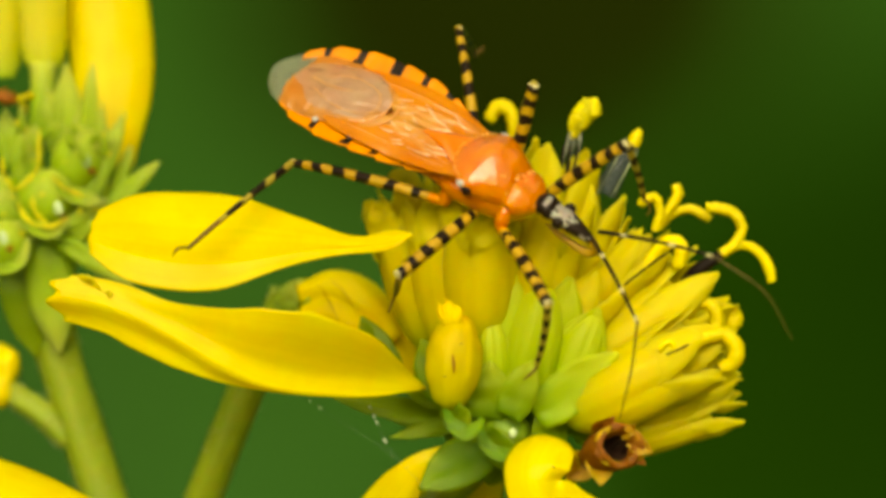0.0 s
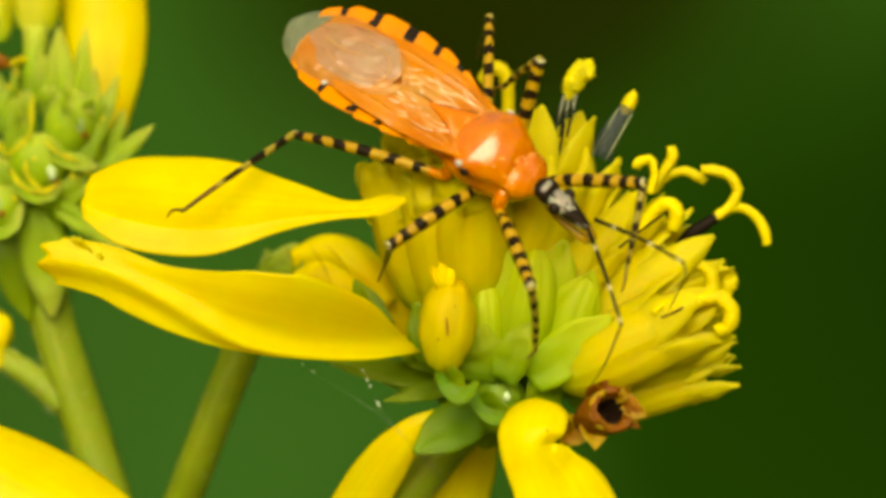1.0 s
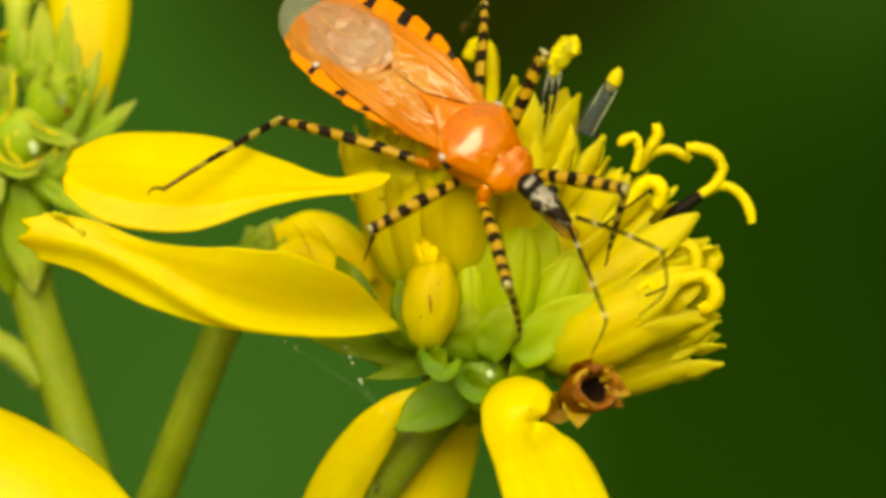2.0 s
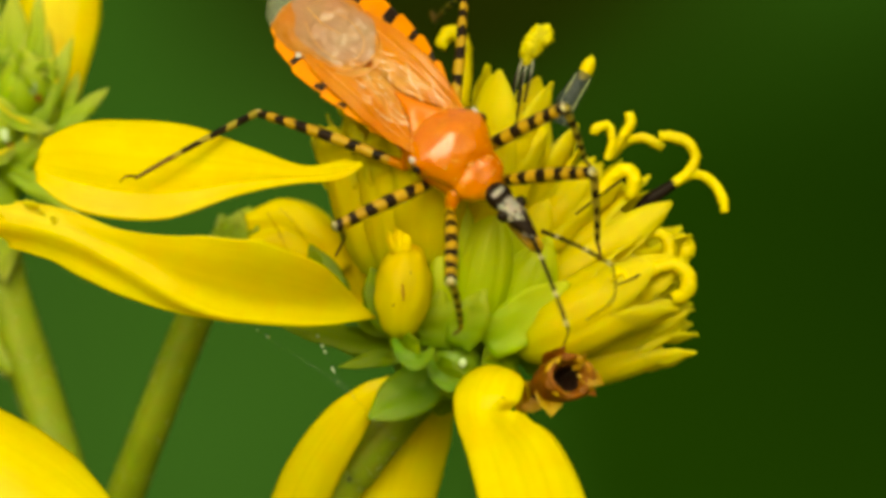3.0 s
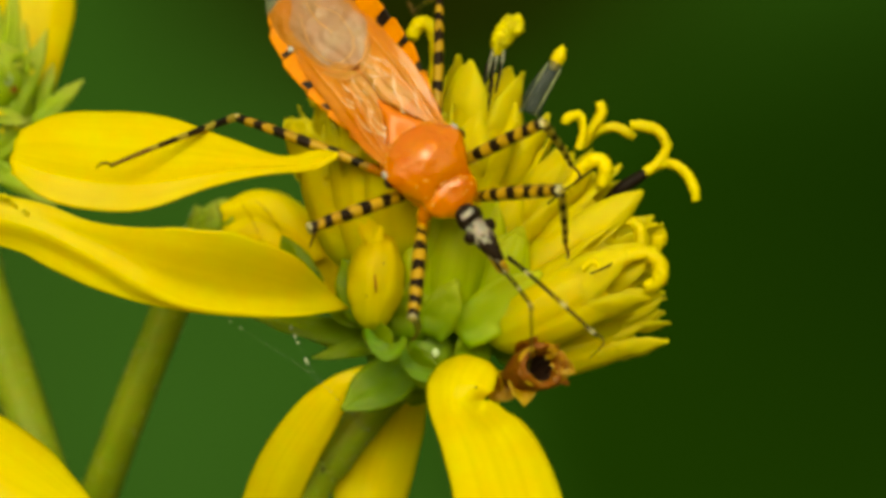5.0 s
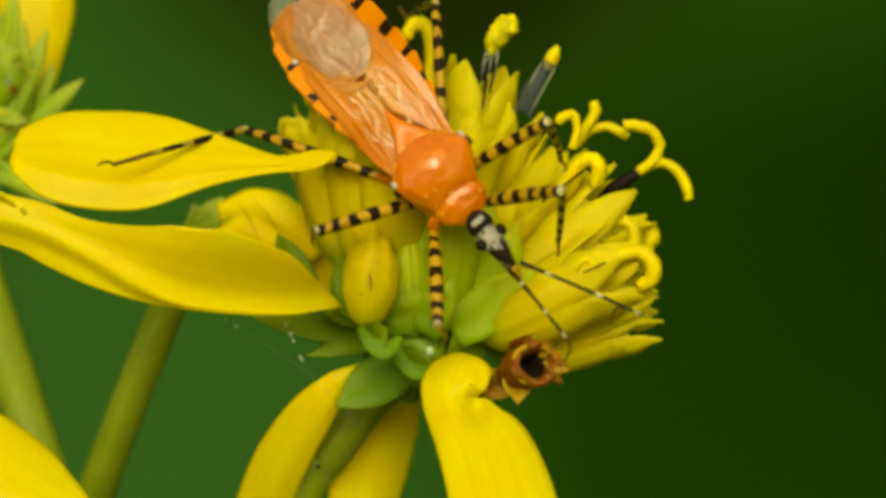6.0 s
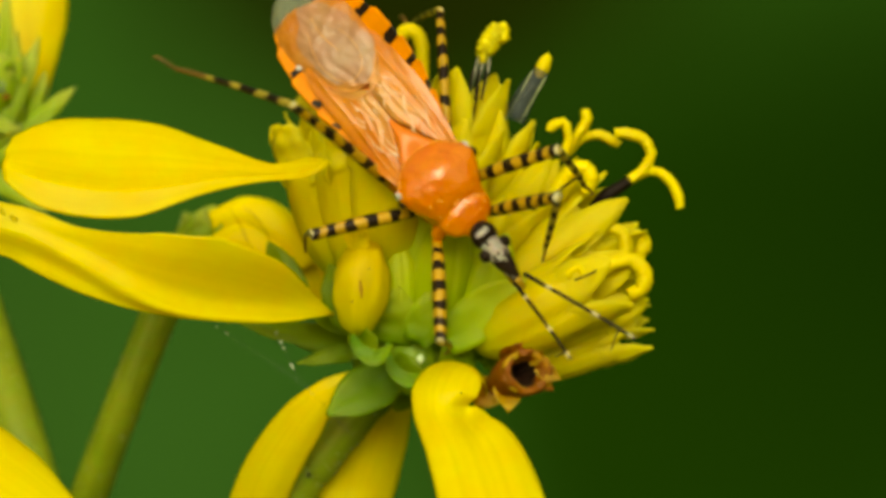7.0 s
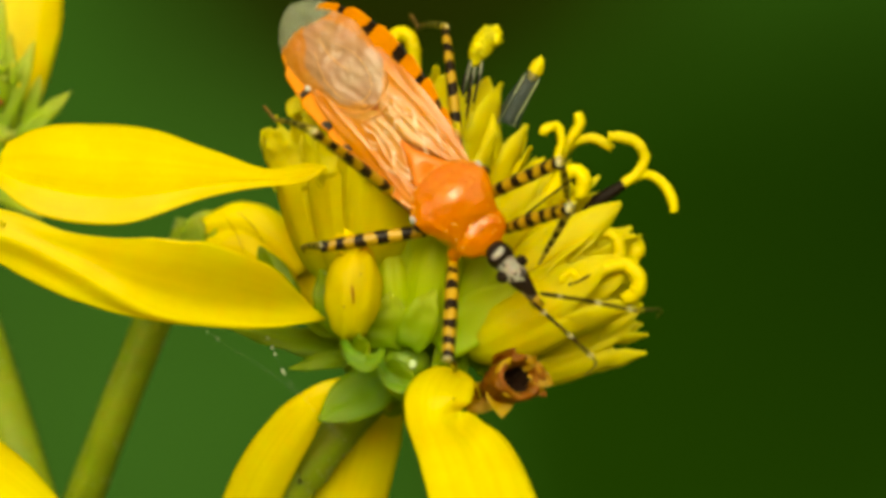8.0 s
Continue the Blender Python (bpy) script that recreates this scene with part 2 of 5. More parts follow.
def lump(bm, at, size, turn=(0, 0, 0), rough=0.06, rows=12, cols=16, mat=0, seed=0.0):
    """A rounded, slightly uneven body."""
    m = Euler([radians(a) for a in turn]).to_matrix()
    grid = []
    for i in range(rows + 1):
        a = math.pi * (0.012 + 0.976 * i / rows)
        row = []
        for j in range(cols):
            b = 2 * math.pi * j / cols
            d = Vector((math.sin(a) * math.cos(b), math.sin(a) * math.sin(b), -math.cos(a)))
            d *= 1 + rough * noise.noise(d * 2.2 + Vector((seed, seed, 0)))
            row.append(Vector(at) + m @ Vector((d.x * size[0], d.y * size[1], d.z * size[2])))
        grid.append(row)
    v = sheet(bm, grid, True, mat)
    cap(bm, v[0][::-1], mat)
    cap(bm, v[-1], mat)
    return bm


def thing(name, base, label, category, group=""):
    ob = new(name)
    ob.empty_display_size = 0.002
    ob.location = SITE + Vector(base) * MM
    return tagged(ob, label, category, group)


def origin(ob):
    while ob.parent:
        ob = ob.parent
    return ob.location


def part(name, bm, mats, parent, label="", local=False):
    """Links a bmesh, drawn in millimetres about the site (or about its parent), as one part."""
    shift = Vector((0, 0, 0)) if local else SITE - origin(parent)
    for v in bm.verts:
        v.co = v.co * MM + shift
    bmesh.ops.recalc_face_normals(bm, faces=bm.faces)
    me = bpy.data.meshes.new(name)
    bm.to_mesh(me)
    bm.free()
    for m in mats if isinstance(mats, (list, tuple)) else [mats]:
        me.materials.append(m)
    ob = new(name, me)
    ob.parent = parent
    return tagged(ob, label)


# ---------------------------------------------------------------- ground and distance
gm = bmesh.new()
for x, y in ((-400, -400), (400, -400), (400, 400), (-400, 400)):
    gm.verts.new((x, y, 0))
gm.faces.new(gm.verts)
gme = bpy.data.meshes.new("ground")
gm.to_mesh(gme)
gme.materials.append(GROUND)
tagged(new("ground", gme), "dark green meadow floor under the flowers", "ground", kind="structure")


def wood_edge():
    """A far bank of greenery, out of focus, behind the flowers; its shade is painted into the colour."""
    m = bpy.data.materials.new("far_greenery")
    m.use_nodes = True
    nt = m.node_tree
    n, link = nt.nodes, nt.links.new
    b = n["Principled BSDF"]
    b.inputs["Roughness"].default_value = 1.0
    b.inputs["Specular IOR Level"].default_value = 0.0
    co, big = n.new("ShaderNodeTexCoord"), n.new("ShaderNodeTexNoise")
    big.inputs["Scale"].default_value, big.inputs["Detail"].default_value = 3.0, 1.0
    link(co.outputs["Object"], big.inputs["Vector"])
    base = n.new("ShaderNodeMix")
    base.data_type = "RGBA"
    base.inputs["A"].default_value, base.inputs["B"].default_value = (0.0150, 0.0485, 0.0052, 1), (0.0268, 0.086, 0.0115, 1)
    link(big.outputs["Fac"], base.inputs["Factor"])
    colour = base.outputs["Result"]
    # soft round patches of shade, and two lighter ones, painted into the colour
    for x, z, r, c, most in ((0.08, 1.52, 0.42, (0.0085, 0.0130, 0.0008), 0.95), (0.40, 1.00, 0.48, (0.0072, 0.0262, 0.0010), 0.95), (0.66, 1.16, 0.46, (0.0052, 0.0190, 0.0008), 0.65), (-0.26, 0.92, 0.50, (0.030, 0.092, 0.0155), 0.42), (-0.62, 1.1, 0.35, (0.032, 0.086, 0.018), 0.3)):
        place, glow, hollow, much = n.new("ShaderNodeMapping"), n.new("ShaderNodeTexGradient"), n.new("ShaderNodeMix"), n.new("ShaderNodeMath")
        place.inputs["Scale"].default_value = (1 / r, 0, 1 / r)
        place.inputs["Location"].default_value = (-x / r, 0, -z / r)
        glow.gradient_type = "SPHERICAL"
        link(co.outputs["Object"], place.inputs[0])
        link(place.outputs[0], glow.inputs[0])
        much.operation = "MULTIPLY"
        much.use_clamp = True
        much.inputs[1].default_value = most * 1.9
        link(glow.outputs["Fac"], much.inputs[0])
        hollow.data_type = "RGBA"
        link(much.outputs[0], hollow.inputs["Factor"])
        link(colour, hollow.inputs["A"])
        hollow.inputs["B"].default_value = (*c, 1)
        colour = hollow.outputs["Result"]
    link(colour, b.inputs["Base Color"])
    bm = bmesh.new()
    grid = []
    for i in range(13):
        z = 4.0 * i / 12
        row = []
        for j in range(61):
            a = radians(-20 + 220 * j / 60)
            r = 3.2 + 0.25 * noise.noise(Vector((a * 3, z, 0))) + 0.1 * z
            row.append((r * math.cos(a), r * math.sin(a), z))
        grid.append(row)
    sheet(bm, grid)
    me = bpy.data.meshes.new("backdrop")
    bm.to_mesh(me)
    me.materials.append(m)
    tagged(new("backdrop", me), "blurred green wood edge far behind, its shade painted dark", "backdrop", kind="structure")


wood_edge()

# ---------------------------------------------------------------- flower parts


def corolla(base, tip, r, parent, spread=0.0, label="", lobes=5, turn=0.0, tube_mat=FLORET, cut=0.3, blunt=False):
    """A tubular disc floret, from its base to the mouth, with five lobes; spread: 0 upright, 1 rolled back; cut: where the lobes part (1: still closed); blunt: broad square-ended lobes."""
    base, tip = Vector(base), Vector(tip)
    axis = (tip - base)
    length = axis.length
    m = axis.to_track_quat("Z", "Y").to_matrix()
    bm = bmesh.new()
    grid = []
    rings = [(0, 0.22), (0.03, 0.42), (0.08, 0.60), (0.15, 0.74), (0.25, 0.86), (0.36, 0.94), (0.46, 0.98), (0.55, 0.99)]
    if cut >= 1:
        rings += [(0.68, 0.93), (0.80, 0.80), (0.90, 0.60), (0.97, 0.34), (1.0, 0.06)]
    else:
        rings += [(0.5 * cut + 0.5, 0.95)] if cut > 0.35 else [(0.62, 0.94)]
    for f, k in rings:
        ring = []
        for j in range(60):
            a = 2 * math.pi * j / 60
            off = ((a - turn) * lobes / (2 * math.pi) + 0.5) % 1.0
            seam = math.exp(-(min(off, 1 - off) / 0.09) ** 2)
            q = r * k * (1 + f * (0.045 * math.cos(lobes * (a - turn)) - 0.06 * seam) + 0.010 * math.cos(3 * lobes * (a - turn)))
            q *= 1 + 0.05 * noise.noise(Vector((math.cos(a) * 1.3, math.sin(a) * 1.3, f * 2 + length * 3)))
            ring.append(base + m @ Vector((q * math.cos(a), q * math.sin(a), f * length)))
        grid.append(ring)
    v = sheet(bm, grid, True)
    cap(bm, v[0][::-1])
    fl = part("disc_floret", bm, tube_mat, parent, label)
    for i in range(lobes if cut < 1 else 0):
        a = turn + 2 * math.pi * i / lobes
        out = Vector((math.cos(a), math.sin(a), 0))
        up = [(cut, 0.86), (cut * 0.68 + 0.32, 1.00), (cut * 0.29 + 0.71, 1.05), (1.0, 1.04)]
        back = [(cut, 0.86), (cut * 0.42 + 0.58, 1.04), (0.97, 1.32), (0.98, 1.62)]
        mixed = [(x[0] * (1 - spread) + y[0] * spread, x[1] * (1 - spread) + y[1] * spread) for x, y in zip(up, back)]
        if spread > 0.8:
            mixed.append((0.90, 1.70))
        spine = [base + m @ (out * (r * k) + Vector((0, 0, f * length))) for f, k in mixed]
        bm = bmesh.new()
        widths = (2.7, 3.1, 3.0, 1.5) if blunt else (2.9, 2.8, 1.85, 0.06 * lobes)
        ribbon(bm, spine, [w * r / lobes for w in widths] + ([0.1 * r] if spread > 0.8 else []), m @ (out + Vector((0, 0, 0.25))), (-0.30,), 0.07, 8, 16, wave=0.12 if blunt else 0.05, seed=i * 3.7 + length)
        part("corolla_lobe", bm, LOBE, fl)
    return fl


def arm(parent, points, r=0.13, name="stigma_arm", mat=STIGMA, label=""):
    bm = bmesh.new()
    tube(bm, points, (r * 0.95, r * 0.9, r, r * 1.08, r * 0.8), 44, 12)
    for v in bm.verts:
        v.co += Vector((noise.noise(v.co * 11), noise.noise(v.co * 11 + Vector((9, 0, 0))), noise.noise(v.co * 11 + Vector((0, 9, 0))))) * r * 0.28 * (name == "stigma_arm")
    return part(name, bm, mat, parent, label)


def scale_bract(parent, base, tip, half, face=(0, -1, 0.2), cup=-0.45, mat=CHAFF, name="bract", seed=1.0, bend=0.0, label=""):
    """A boat-shaped green bract."""
    b, t = Vector(base), Vector(tip)
    f = Vector(face)
    mid = (b + t) / 2 + f.normalized() * bend
    bm = bmesh.new()
    ribbon(bm, [b, b.lerp(mid, 0.6), mid.lerp(t, 0.35), t], [half * 0.7, half * 1.0, half * 0.82, half * 0.10] if mat in (CHAFF, LIME) else [half * 0.55, half * 0.95, half * 0.8, half * 0.06], face, (cup,), 0.07, 8, 18, wave=0.07, seed=seed, ridge=0.18)
    return part(name, bm, mat, parent, label)


def stem(parent, points, radii, name="stem", label="", ribs=0.06):
    bm = bmesh.new()
    tube(bm, points, radii, 60, 16, wobble=ribs)
    made_stem = part(name, bm, STEM, parent, label)
    p = smooth_path(points, 240)
    near = [k for k in range(240) if -14 < p[k][2] < 6]
    hairs = bmesh.new()
    for k in range(160 if near else 0):
        i = random.choice(near)
        t = unit(p[min(i + 1, 239)] - p[max(i - 1, 0)])
        d = unit(np.cross(t, unit([random.uniform(-1, 1) for _ in range(3)])))
        r = float(np.interp(i / 239, np.linspace(0, 1, len(radii)), radii))
        a = p[i] + d * r * 0.97
        tube(hairs, [a, a + d * random.uniform(0.06, 0.16) + t * random.uniform(-0.06, 0.06)], (0.025, 0.006), 3, 4)
    if near:
        tagged(part("stem_hairs", hairs, HAIR, made_stem, "short pale stem hairs"), kind="stuff")
    return made_stem


# ---------------------------------------------------------------- the flower head that the bug stands on
head = thing("flower_head", (1.02, 0.5, -8.02), "bright yellow wingstem flower with drooping rays and tubular florets", "flower")
bm = bmesh.new()
lump(bm, (1.93, 0.8, -5.92), (2.2, 2.0, 1.9), (0, 25, 0), 0.12)
part("receptacle", bm, CORE, head)
stem(head, [(1.94, 1, -6.64), (0.42, 1.2, -8.27), (-1.20, 1.5, -10.32), (-2.93, 2, -13.01), (-14, 6, -34), (-22, 15, -90), (-20, 25, -400), (-15, 30, -1200)], (0.9, 0.72, 0.75, 0.8, 1.0, 1.4, 2.5, 4.5), label="ribbed green flower stem")

# rays
P2 = bmesh.new()
ribbon(P2, [(-0.79, -2, -4.77), (-2.79, -3.4, -4.90), (-5.45, -4.4, -4.59), (-7.34, -4.8, -3.81), (-9.25, -4.9, -2.69), (-11.17, -4.8, -1.78), (-13.22, -4.6, -1.36)], (0.10, 2.0, 2.8, 2.15, 0.98, 0.72, 0.62),
       (0.1, -0.98, -0.18), (0.05, 0.02), 0.13, 44, 56, notch=0.30, wave=0.05, seed=3, lip=0.34, lean=0.34, other=(0.05, 0.10, 0.25, 0.75, 1.15, 1.15, 1.0))
part("ray_petal", P2, RAY, head, "broad yellow ray folded along a ridge")
P1 = bmesh.new()
ribbon(P1, [(-1.07, -5.3, 0.475), (-1.79, -5.1, 0.248), (-3.14, -4.6, 0.10), (-5.09, -3.9, 0.15), (-7.05, -3.5, 0.17), (-8.98, -3.6, 0.21), (-10.81, -3.6, 0.44), (-12.07, -3.6, 0.60)],
       (0.08, 0.40, 0.42, 1.10, 1.95, 2.2, 1.85, 0.95), (0.05, -0.70, 0.70), (0.25, 0.1), 0.13, 32, 44, notch=0.05, wave=0.04, seed=8, tuck=0.55)
petal_upper = part("ray_petal", P1, RAY, head, "broad spoon-shaped yellow ray with a curled end")
P3 = bmesh.new()
ribbon(P3, [(0.06, -1.2, -7.06), (-0.82, -1.3, -7.66), (-1.80, -0.9, -8.80), (-2.93, 0.2, -10.70), (-3.78, 1.8, -13.05), (-4.15, 3.4, -15.24)], (0.2, 0.50, 0.82, 0.97, 0.95, 0.4), (-0.3, -0.9, -0.35), (-0.2,), 0.12, 12, 30, notch=0.4, seed=12)
part("ray_petal", P3, RAY, head)
P3B = bmesh.new()
ribbon(P3B, [(1.70, 1.6, -7.28), (1.34, 2, -8.33), (0.73, 2.2, -9.98), (0.12, 2.2, -12.02), (-0.29, 2, -14.44)], (0.45, 0.95, 1.3, 1.3, 0.4), (0.2, -1, 0.1), (-0.15,), 0.12, 12, 30, notch=0.4, seed=15)
part("ray_petal", P3B, RAY, head)
P4 = bmesh.new()
ribbon(P4, [(4.53, -2.2, -8.02), (4.44, -3, -6.98), (3.74, -4, -6.49), (3.18, -4.8, -7.15), (3.06, -5.3, -7.94), (3.33, -5.9, -8.54), (3.76, -7, -9.53), (4.32, -9.4, -11.87)], (0.4, 0.6, 1.0, 1.15, 0.95, 1.0, 1.1, 1.2),
       [(0.9, 0.3, 0.3), (0.6, 0, 0.9), (0, -0.4, 1), (-0.3, -1, 0.5), (-0.15, -1, 0.45), (-0.05, -1, 0.45), (0, -1, 0.4), (0.05, -1, 0.3)], (-0.3, -0.25, -0.12, -0.08), 0.13, 16, 60, notch=0.3, seed=21, other=(0.4, 0.6, 0.95, 1.15, 0.95, 1.45, 2.1, 2.35))
for v in P4.verts:
    # a pinch at the waist, with a crease running down from it
    d = v.co - Vector((3.98, -5.8, -8.08))
    v.co.y += 0.8 * math.exp(-(d.x ** 2 + d.z ** 2) / 0.22) + 0.16 * math.exp(-((d.x - 0.30 * max(0, -d.z)) / 0.22) ** 2) * math.exp(-((d.z + 0.9) / 0.9) ** 2)
part("ray_petal", P4, RAY, head, "yellow ray curled over at its base")

# tubular florets: base, mouth, radius, roll of the lobes
made = []


def floret(base, mouth, r, spread, turn, cut, blunt=False):
    made.append(corolla(base, mouth, r, head, spread, turn=turn, cut=cut, lobes=4 if r == 1.30 else 5, blunt=blunt))


floret((-0.18, -0.9, -3.55), (-1.50, -1.3, 1.95), 1.35, 0.0, 0.2, 0.60, True)
floret((0.41, -1.8, -3.72), (-0.23, -2.4, 2.0), 1.2, 0.05, 0.5, 0.62, True)
floret((0.32, 0.9, -3.21), (-1.39, 0.8, 2.48), 0.95, 0.0, 0.9, 0.66)
floret((1.33, -2.2, -3.51), (1.24, -3.6, 1.80), 1.35, 0.05, 0.1, 0.66, True)
floret((1.72, 0.2, -2.79), (2.12, 0.2, 2.42), 1.00, 0.1, 0.3, 0.6)
floret((2.57, -2.2, -3.80), (4.22, -2.6, 1.87), 1.20, 0.0, 0.6, 0.64)
floret((3.01, -0.5, -2.17), (4.38, -1, 3.62), 1.30, 0.0, 1.35, 0.60)
floret((3.9, -0.5, -2.97), (5.60, -0.8, 2.15), 1.0, 0.0, 0.4, 0.66)
floret((4.1, -1.4, -3.4), (7.36, -1.8, 0.41), 0.95, 0.25, 0.2, 0.55)
floret((4.73, 0.2, -3.19), (8.62, 0, -0.08), 0.90, 0.2, 0.7, 0.4)
floret((3.9, -1.8, -4.9), (9.6, -1.7, -0.95), 1.2, 0.1, 0.5, 0.56)
floret((4.6, -2.0, -5.0), (9.4, -2.2, -2.4), 0.95, 0.12, 0.9, 0.6)
floret((4.2, -2.6, -5.85), (9.2, -3.0, -3.3), 1.4, 0.12, 0.3, 0.58)
floret((5.5, -1.8, -5.6), (10.03, -2, -3.6), 1.0, 0.12, 0.1, 0.62)
floret((5.6, -1.6, -6.1), (10.26, -1.7, -4.5), 0.9, 0.05, 0.6, 0.66)
floret((5.3, -1.4, -6.95), (10.25, -1.3, -5.30), 0.95, 0.0, 0.2, 0.6)
floret((2.05, 1.6, -2.62), (2.46, 2, 3.18), 0.90, 0.2, 0.8, 0.6)
floret((3.26, 1.5, -3.22), (6.43, 2, 1.24), 0.90, 0.2, 0.3, 0.3)
floret((4.40, 2, -4.05), (9.11, 2.4, -2.02), 0.90, 0.3, 0.5, 0.3)
floret((4.58, 1.5, -5.25), (9.90, 2, -4.46), 0.90, 0.3, 0.1, 0.3)
floret((1.14, 2, -3.24), (0.12, 2.4, 1.86), 0.90, 0.1, 0.4, 0.6)
floret((2.78, 2.6, -2.44), (3.63, 3.4, 2.29), 0.90, 0.2, 0.0, 0.3)
floret((3.2, -2.2, -4.9), (5.6, -2.2, -0.9), 1.05, 0.0, 0.3, 0.66)
bm = bmesh.new()
ribbon(bm, [(-1.35, -0.8, 1.37), (-1.01, -0.7, 2.05), (-1.23, -0.6, 2.53), (-1.67, -0.6, 2.49), (-1.83, -0.7, 2.13)], (0.30, 0.36, 0.40, 0.34, 0.1), [(0.6, -0.8, 0), (0.6, -0.8, 0.2), (0, -0.8, 0.6), (-0.3, -0.9, 0.3), (-0.5, -0.8, 0)], (-0.2,), 0.09, 8, 22, seed=4)
part("corolla_lobe", bm, LOBE, made[0], "lobe rolled back over the floret")
# pollen-covered styles, clear filaments and curled stigmas
for dx in (-0.28, -0.05, 0.2):
    arm(made[6], [Vector((4.38, -1, 2.79)) + Vector((dx, 0, 0)), Vector((4.58, -1, 3.55)) + Vector((dx * 0.9, 0, 0)), Vector((4.72, -1, 4.28)) + Vector((dx * 0.7, 0, 0))], 0.06, "filament", GLASSY)
    arm(made[6], [Vector((4.34, -1.1, 2.59)) + Vector((dx, 0, 0)), Vector((4.44, -1.1, 3.09)) + Vector((dx, 0, 0)), Vector((4.53, -1.1, 3.62)) + Vector((dx, 0, 0))], 0.05, "anther", ANTHER)
bm = bmesh.new()
for k, (x, z, s) in enumerate(((0, 0, 0.30), (0.28, 0.34, 0.30), (0.55, 0.50, 0.28), (0.60, 0.3, 0.24), (-0.1, -0.35, 0.22), (0.2, 0.05, 0.30), (-0.12, -0.52, 0.14), (0.1, 0.2, 0.3), (0.42, 0.42, 0.3), (-0.06, -0.18, 0.26), (0.4, 0.2, 0.24), (0.3, 0.55, 0.2), (0.12, -0.15, 0.24))):
    lump(bm, Vector((4.72, -1, 4.54)) + Vector((x, 0.05 * (k % 3), z)), (s, s, s), rough=0.5, seed=k * 3.1)
part("pollen_mass", bm, STIGMA, made[6], "crumbly yellow pollen on a style")
bm = bmesh.new()
tube(bm, [(5.72, -0.7, 1.91), (6.08, -0.7, 2.70), (6.68, -0.7, 3.64)], (0.42, 0.38, 0.26), 12, 12)
part("filament", bm, material("clear_tube", (0.06, 0.07, 0.075), 0.3, 0.1, thin=0.5, gloss=0.15), made[7], "clear grey filament tube")
for a, b in (((5.39, -1, 1.90), (6.36, -0.95, 3.63)), ((5.91, -1, 1.80), (6.82, -0.95, 3.43))):
    arm(made[7], [a, b], 0.022, "filament", HAIR)
bm = bmesh.new()
lump(bm, (6.74, -0.7, 3.80), (0.24, 0.24, 0.46), (0, 25, 0), 0.2)
part("anther", bm, STIGMA, made[7], "yellow anther tip")
arm(made[8], [(7.41, -1.6, 0.61), (7.57, -1.6, 1.30), (7.41, -1.6, 1.79), (7.01, -1.7, 1.69), (6.91, -1.7, 1.50)], 0.17)
arm(made[9], [(7.58, -0.6, 0.72), (7.98, -0.6, 1.41), (8.27, -0.6, 1.91), (8.18, -0.6, 2.29)], 0.19)
arm(made[9], [(7.69, -0.4, 0.82), (8.13, -0.4, 1.26), (8.72, -0.5, 1.41), (9.17, -0.6, 1.21), (9.43, -0.6, 1.05)], 0.17)
bm = bmesh.new()
tube(bm, [(8.31, -1.5, -1.10), (9.09, -1.5, -0.61), (9.75, -1.5, -0.18)], (0.06, 0.26, 0.22, 0.17), 12, 10)
part("anther_tube", bm, ANTHER, made[10], "black anther tube")
arm(made[10], [(9.69, -1.5, -0.22), (10.18, -1.5, 0.18), (10.46, -1.5, 0.71), (10.18, -1.5, 1.24), (9.59, -1.5, 1.44), (9.19, -1.5, 1.44)], 0.19)
arm(made[10], [(9.79, -1.4, -0.14), (10.43, -1.4, 0.14), (11.02, -1.4, -0.08), (11.41, -1.4, -0.67), (11.49, -1.4, -1.16)], 0.18)
arm(made[11], [(8.28, -2.6, -2.56), (8.59, -2.6, -2.01), (9.10, -2.6, -1.87), (9.45, -2.6, -2.19), (9.45, -2.6, -2.79), (9.06, -2.6, -3.14)], 0.23)
arm(made[9], [(6.96, -2.4, -0.72), (7.58, -2.6, 0.10), (8.00, -2.7, 0.25), (8.25, -2.7, -0.10), (8.12, -2.6, -0.64)], 0.27)
arm(made[11], [(9.60, -1.8, -2.97), (9.68, -1.8, -2.38), (9.95, -1.8, -2.18), (10.15, -1.8, -2.46), (9.95, -1.8, -2.93)], 0.30)
arm(made[16], [(2.46, 1.8, 2.46), (2.56, 1.6, 4.08), (2.41, 1.5, 4.93), (1.95, 1.5, 5.09), (1.64, 1.5, 4.58)], 0.26, label="hooked yellow stigma")
arm(made[12], [(7.33, -4.2, -3.44), (7.71, -4.2, -3.15), (7.91, -4.2, -3.48), (7.62, -4.2, -3.83)], 0.14)
arm(made[13], [(8.18, -3.2, -3.63), (8.95, -3.2, -3.09), (9.63, -3.2, -2.93), (10.06, -3.2, -3.32), (10.03, -3.1, -3.87), (9.57, -3, -4.14)], 0.27)

for k, pts in ((6, [(3.95, -2, 0.81), (4.20, -2.1, 1.88), (4.44, -2.05, 3.06)]), (15, [(8.25, -2.2, -5.51), (9.13, -2.3, -5.21), (9.92, -2.2, -5.04)]), (10, [(6.23, -3.3, -1.24), (7.11, -3.2, -0.56), (7.94, -2.9, 0.02)]), (12, [(7.56, -5, -3.57), (8.04, -4.9, -3.38), (8.31, -4.7, -3.24)])):
    arm(made[k], pts, 0.04, "anther", ANTHER, "dark thread-like anther")

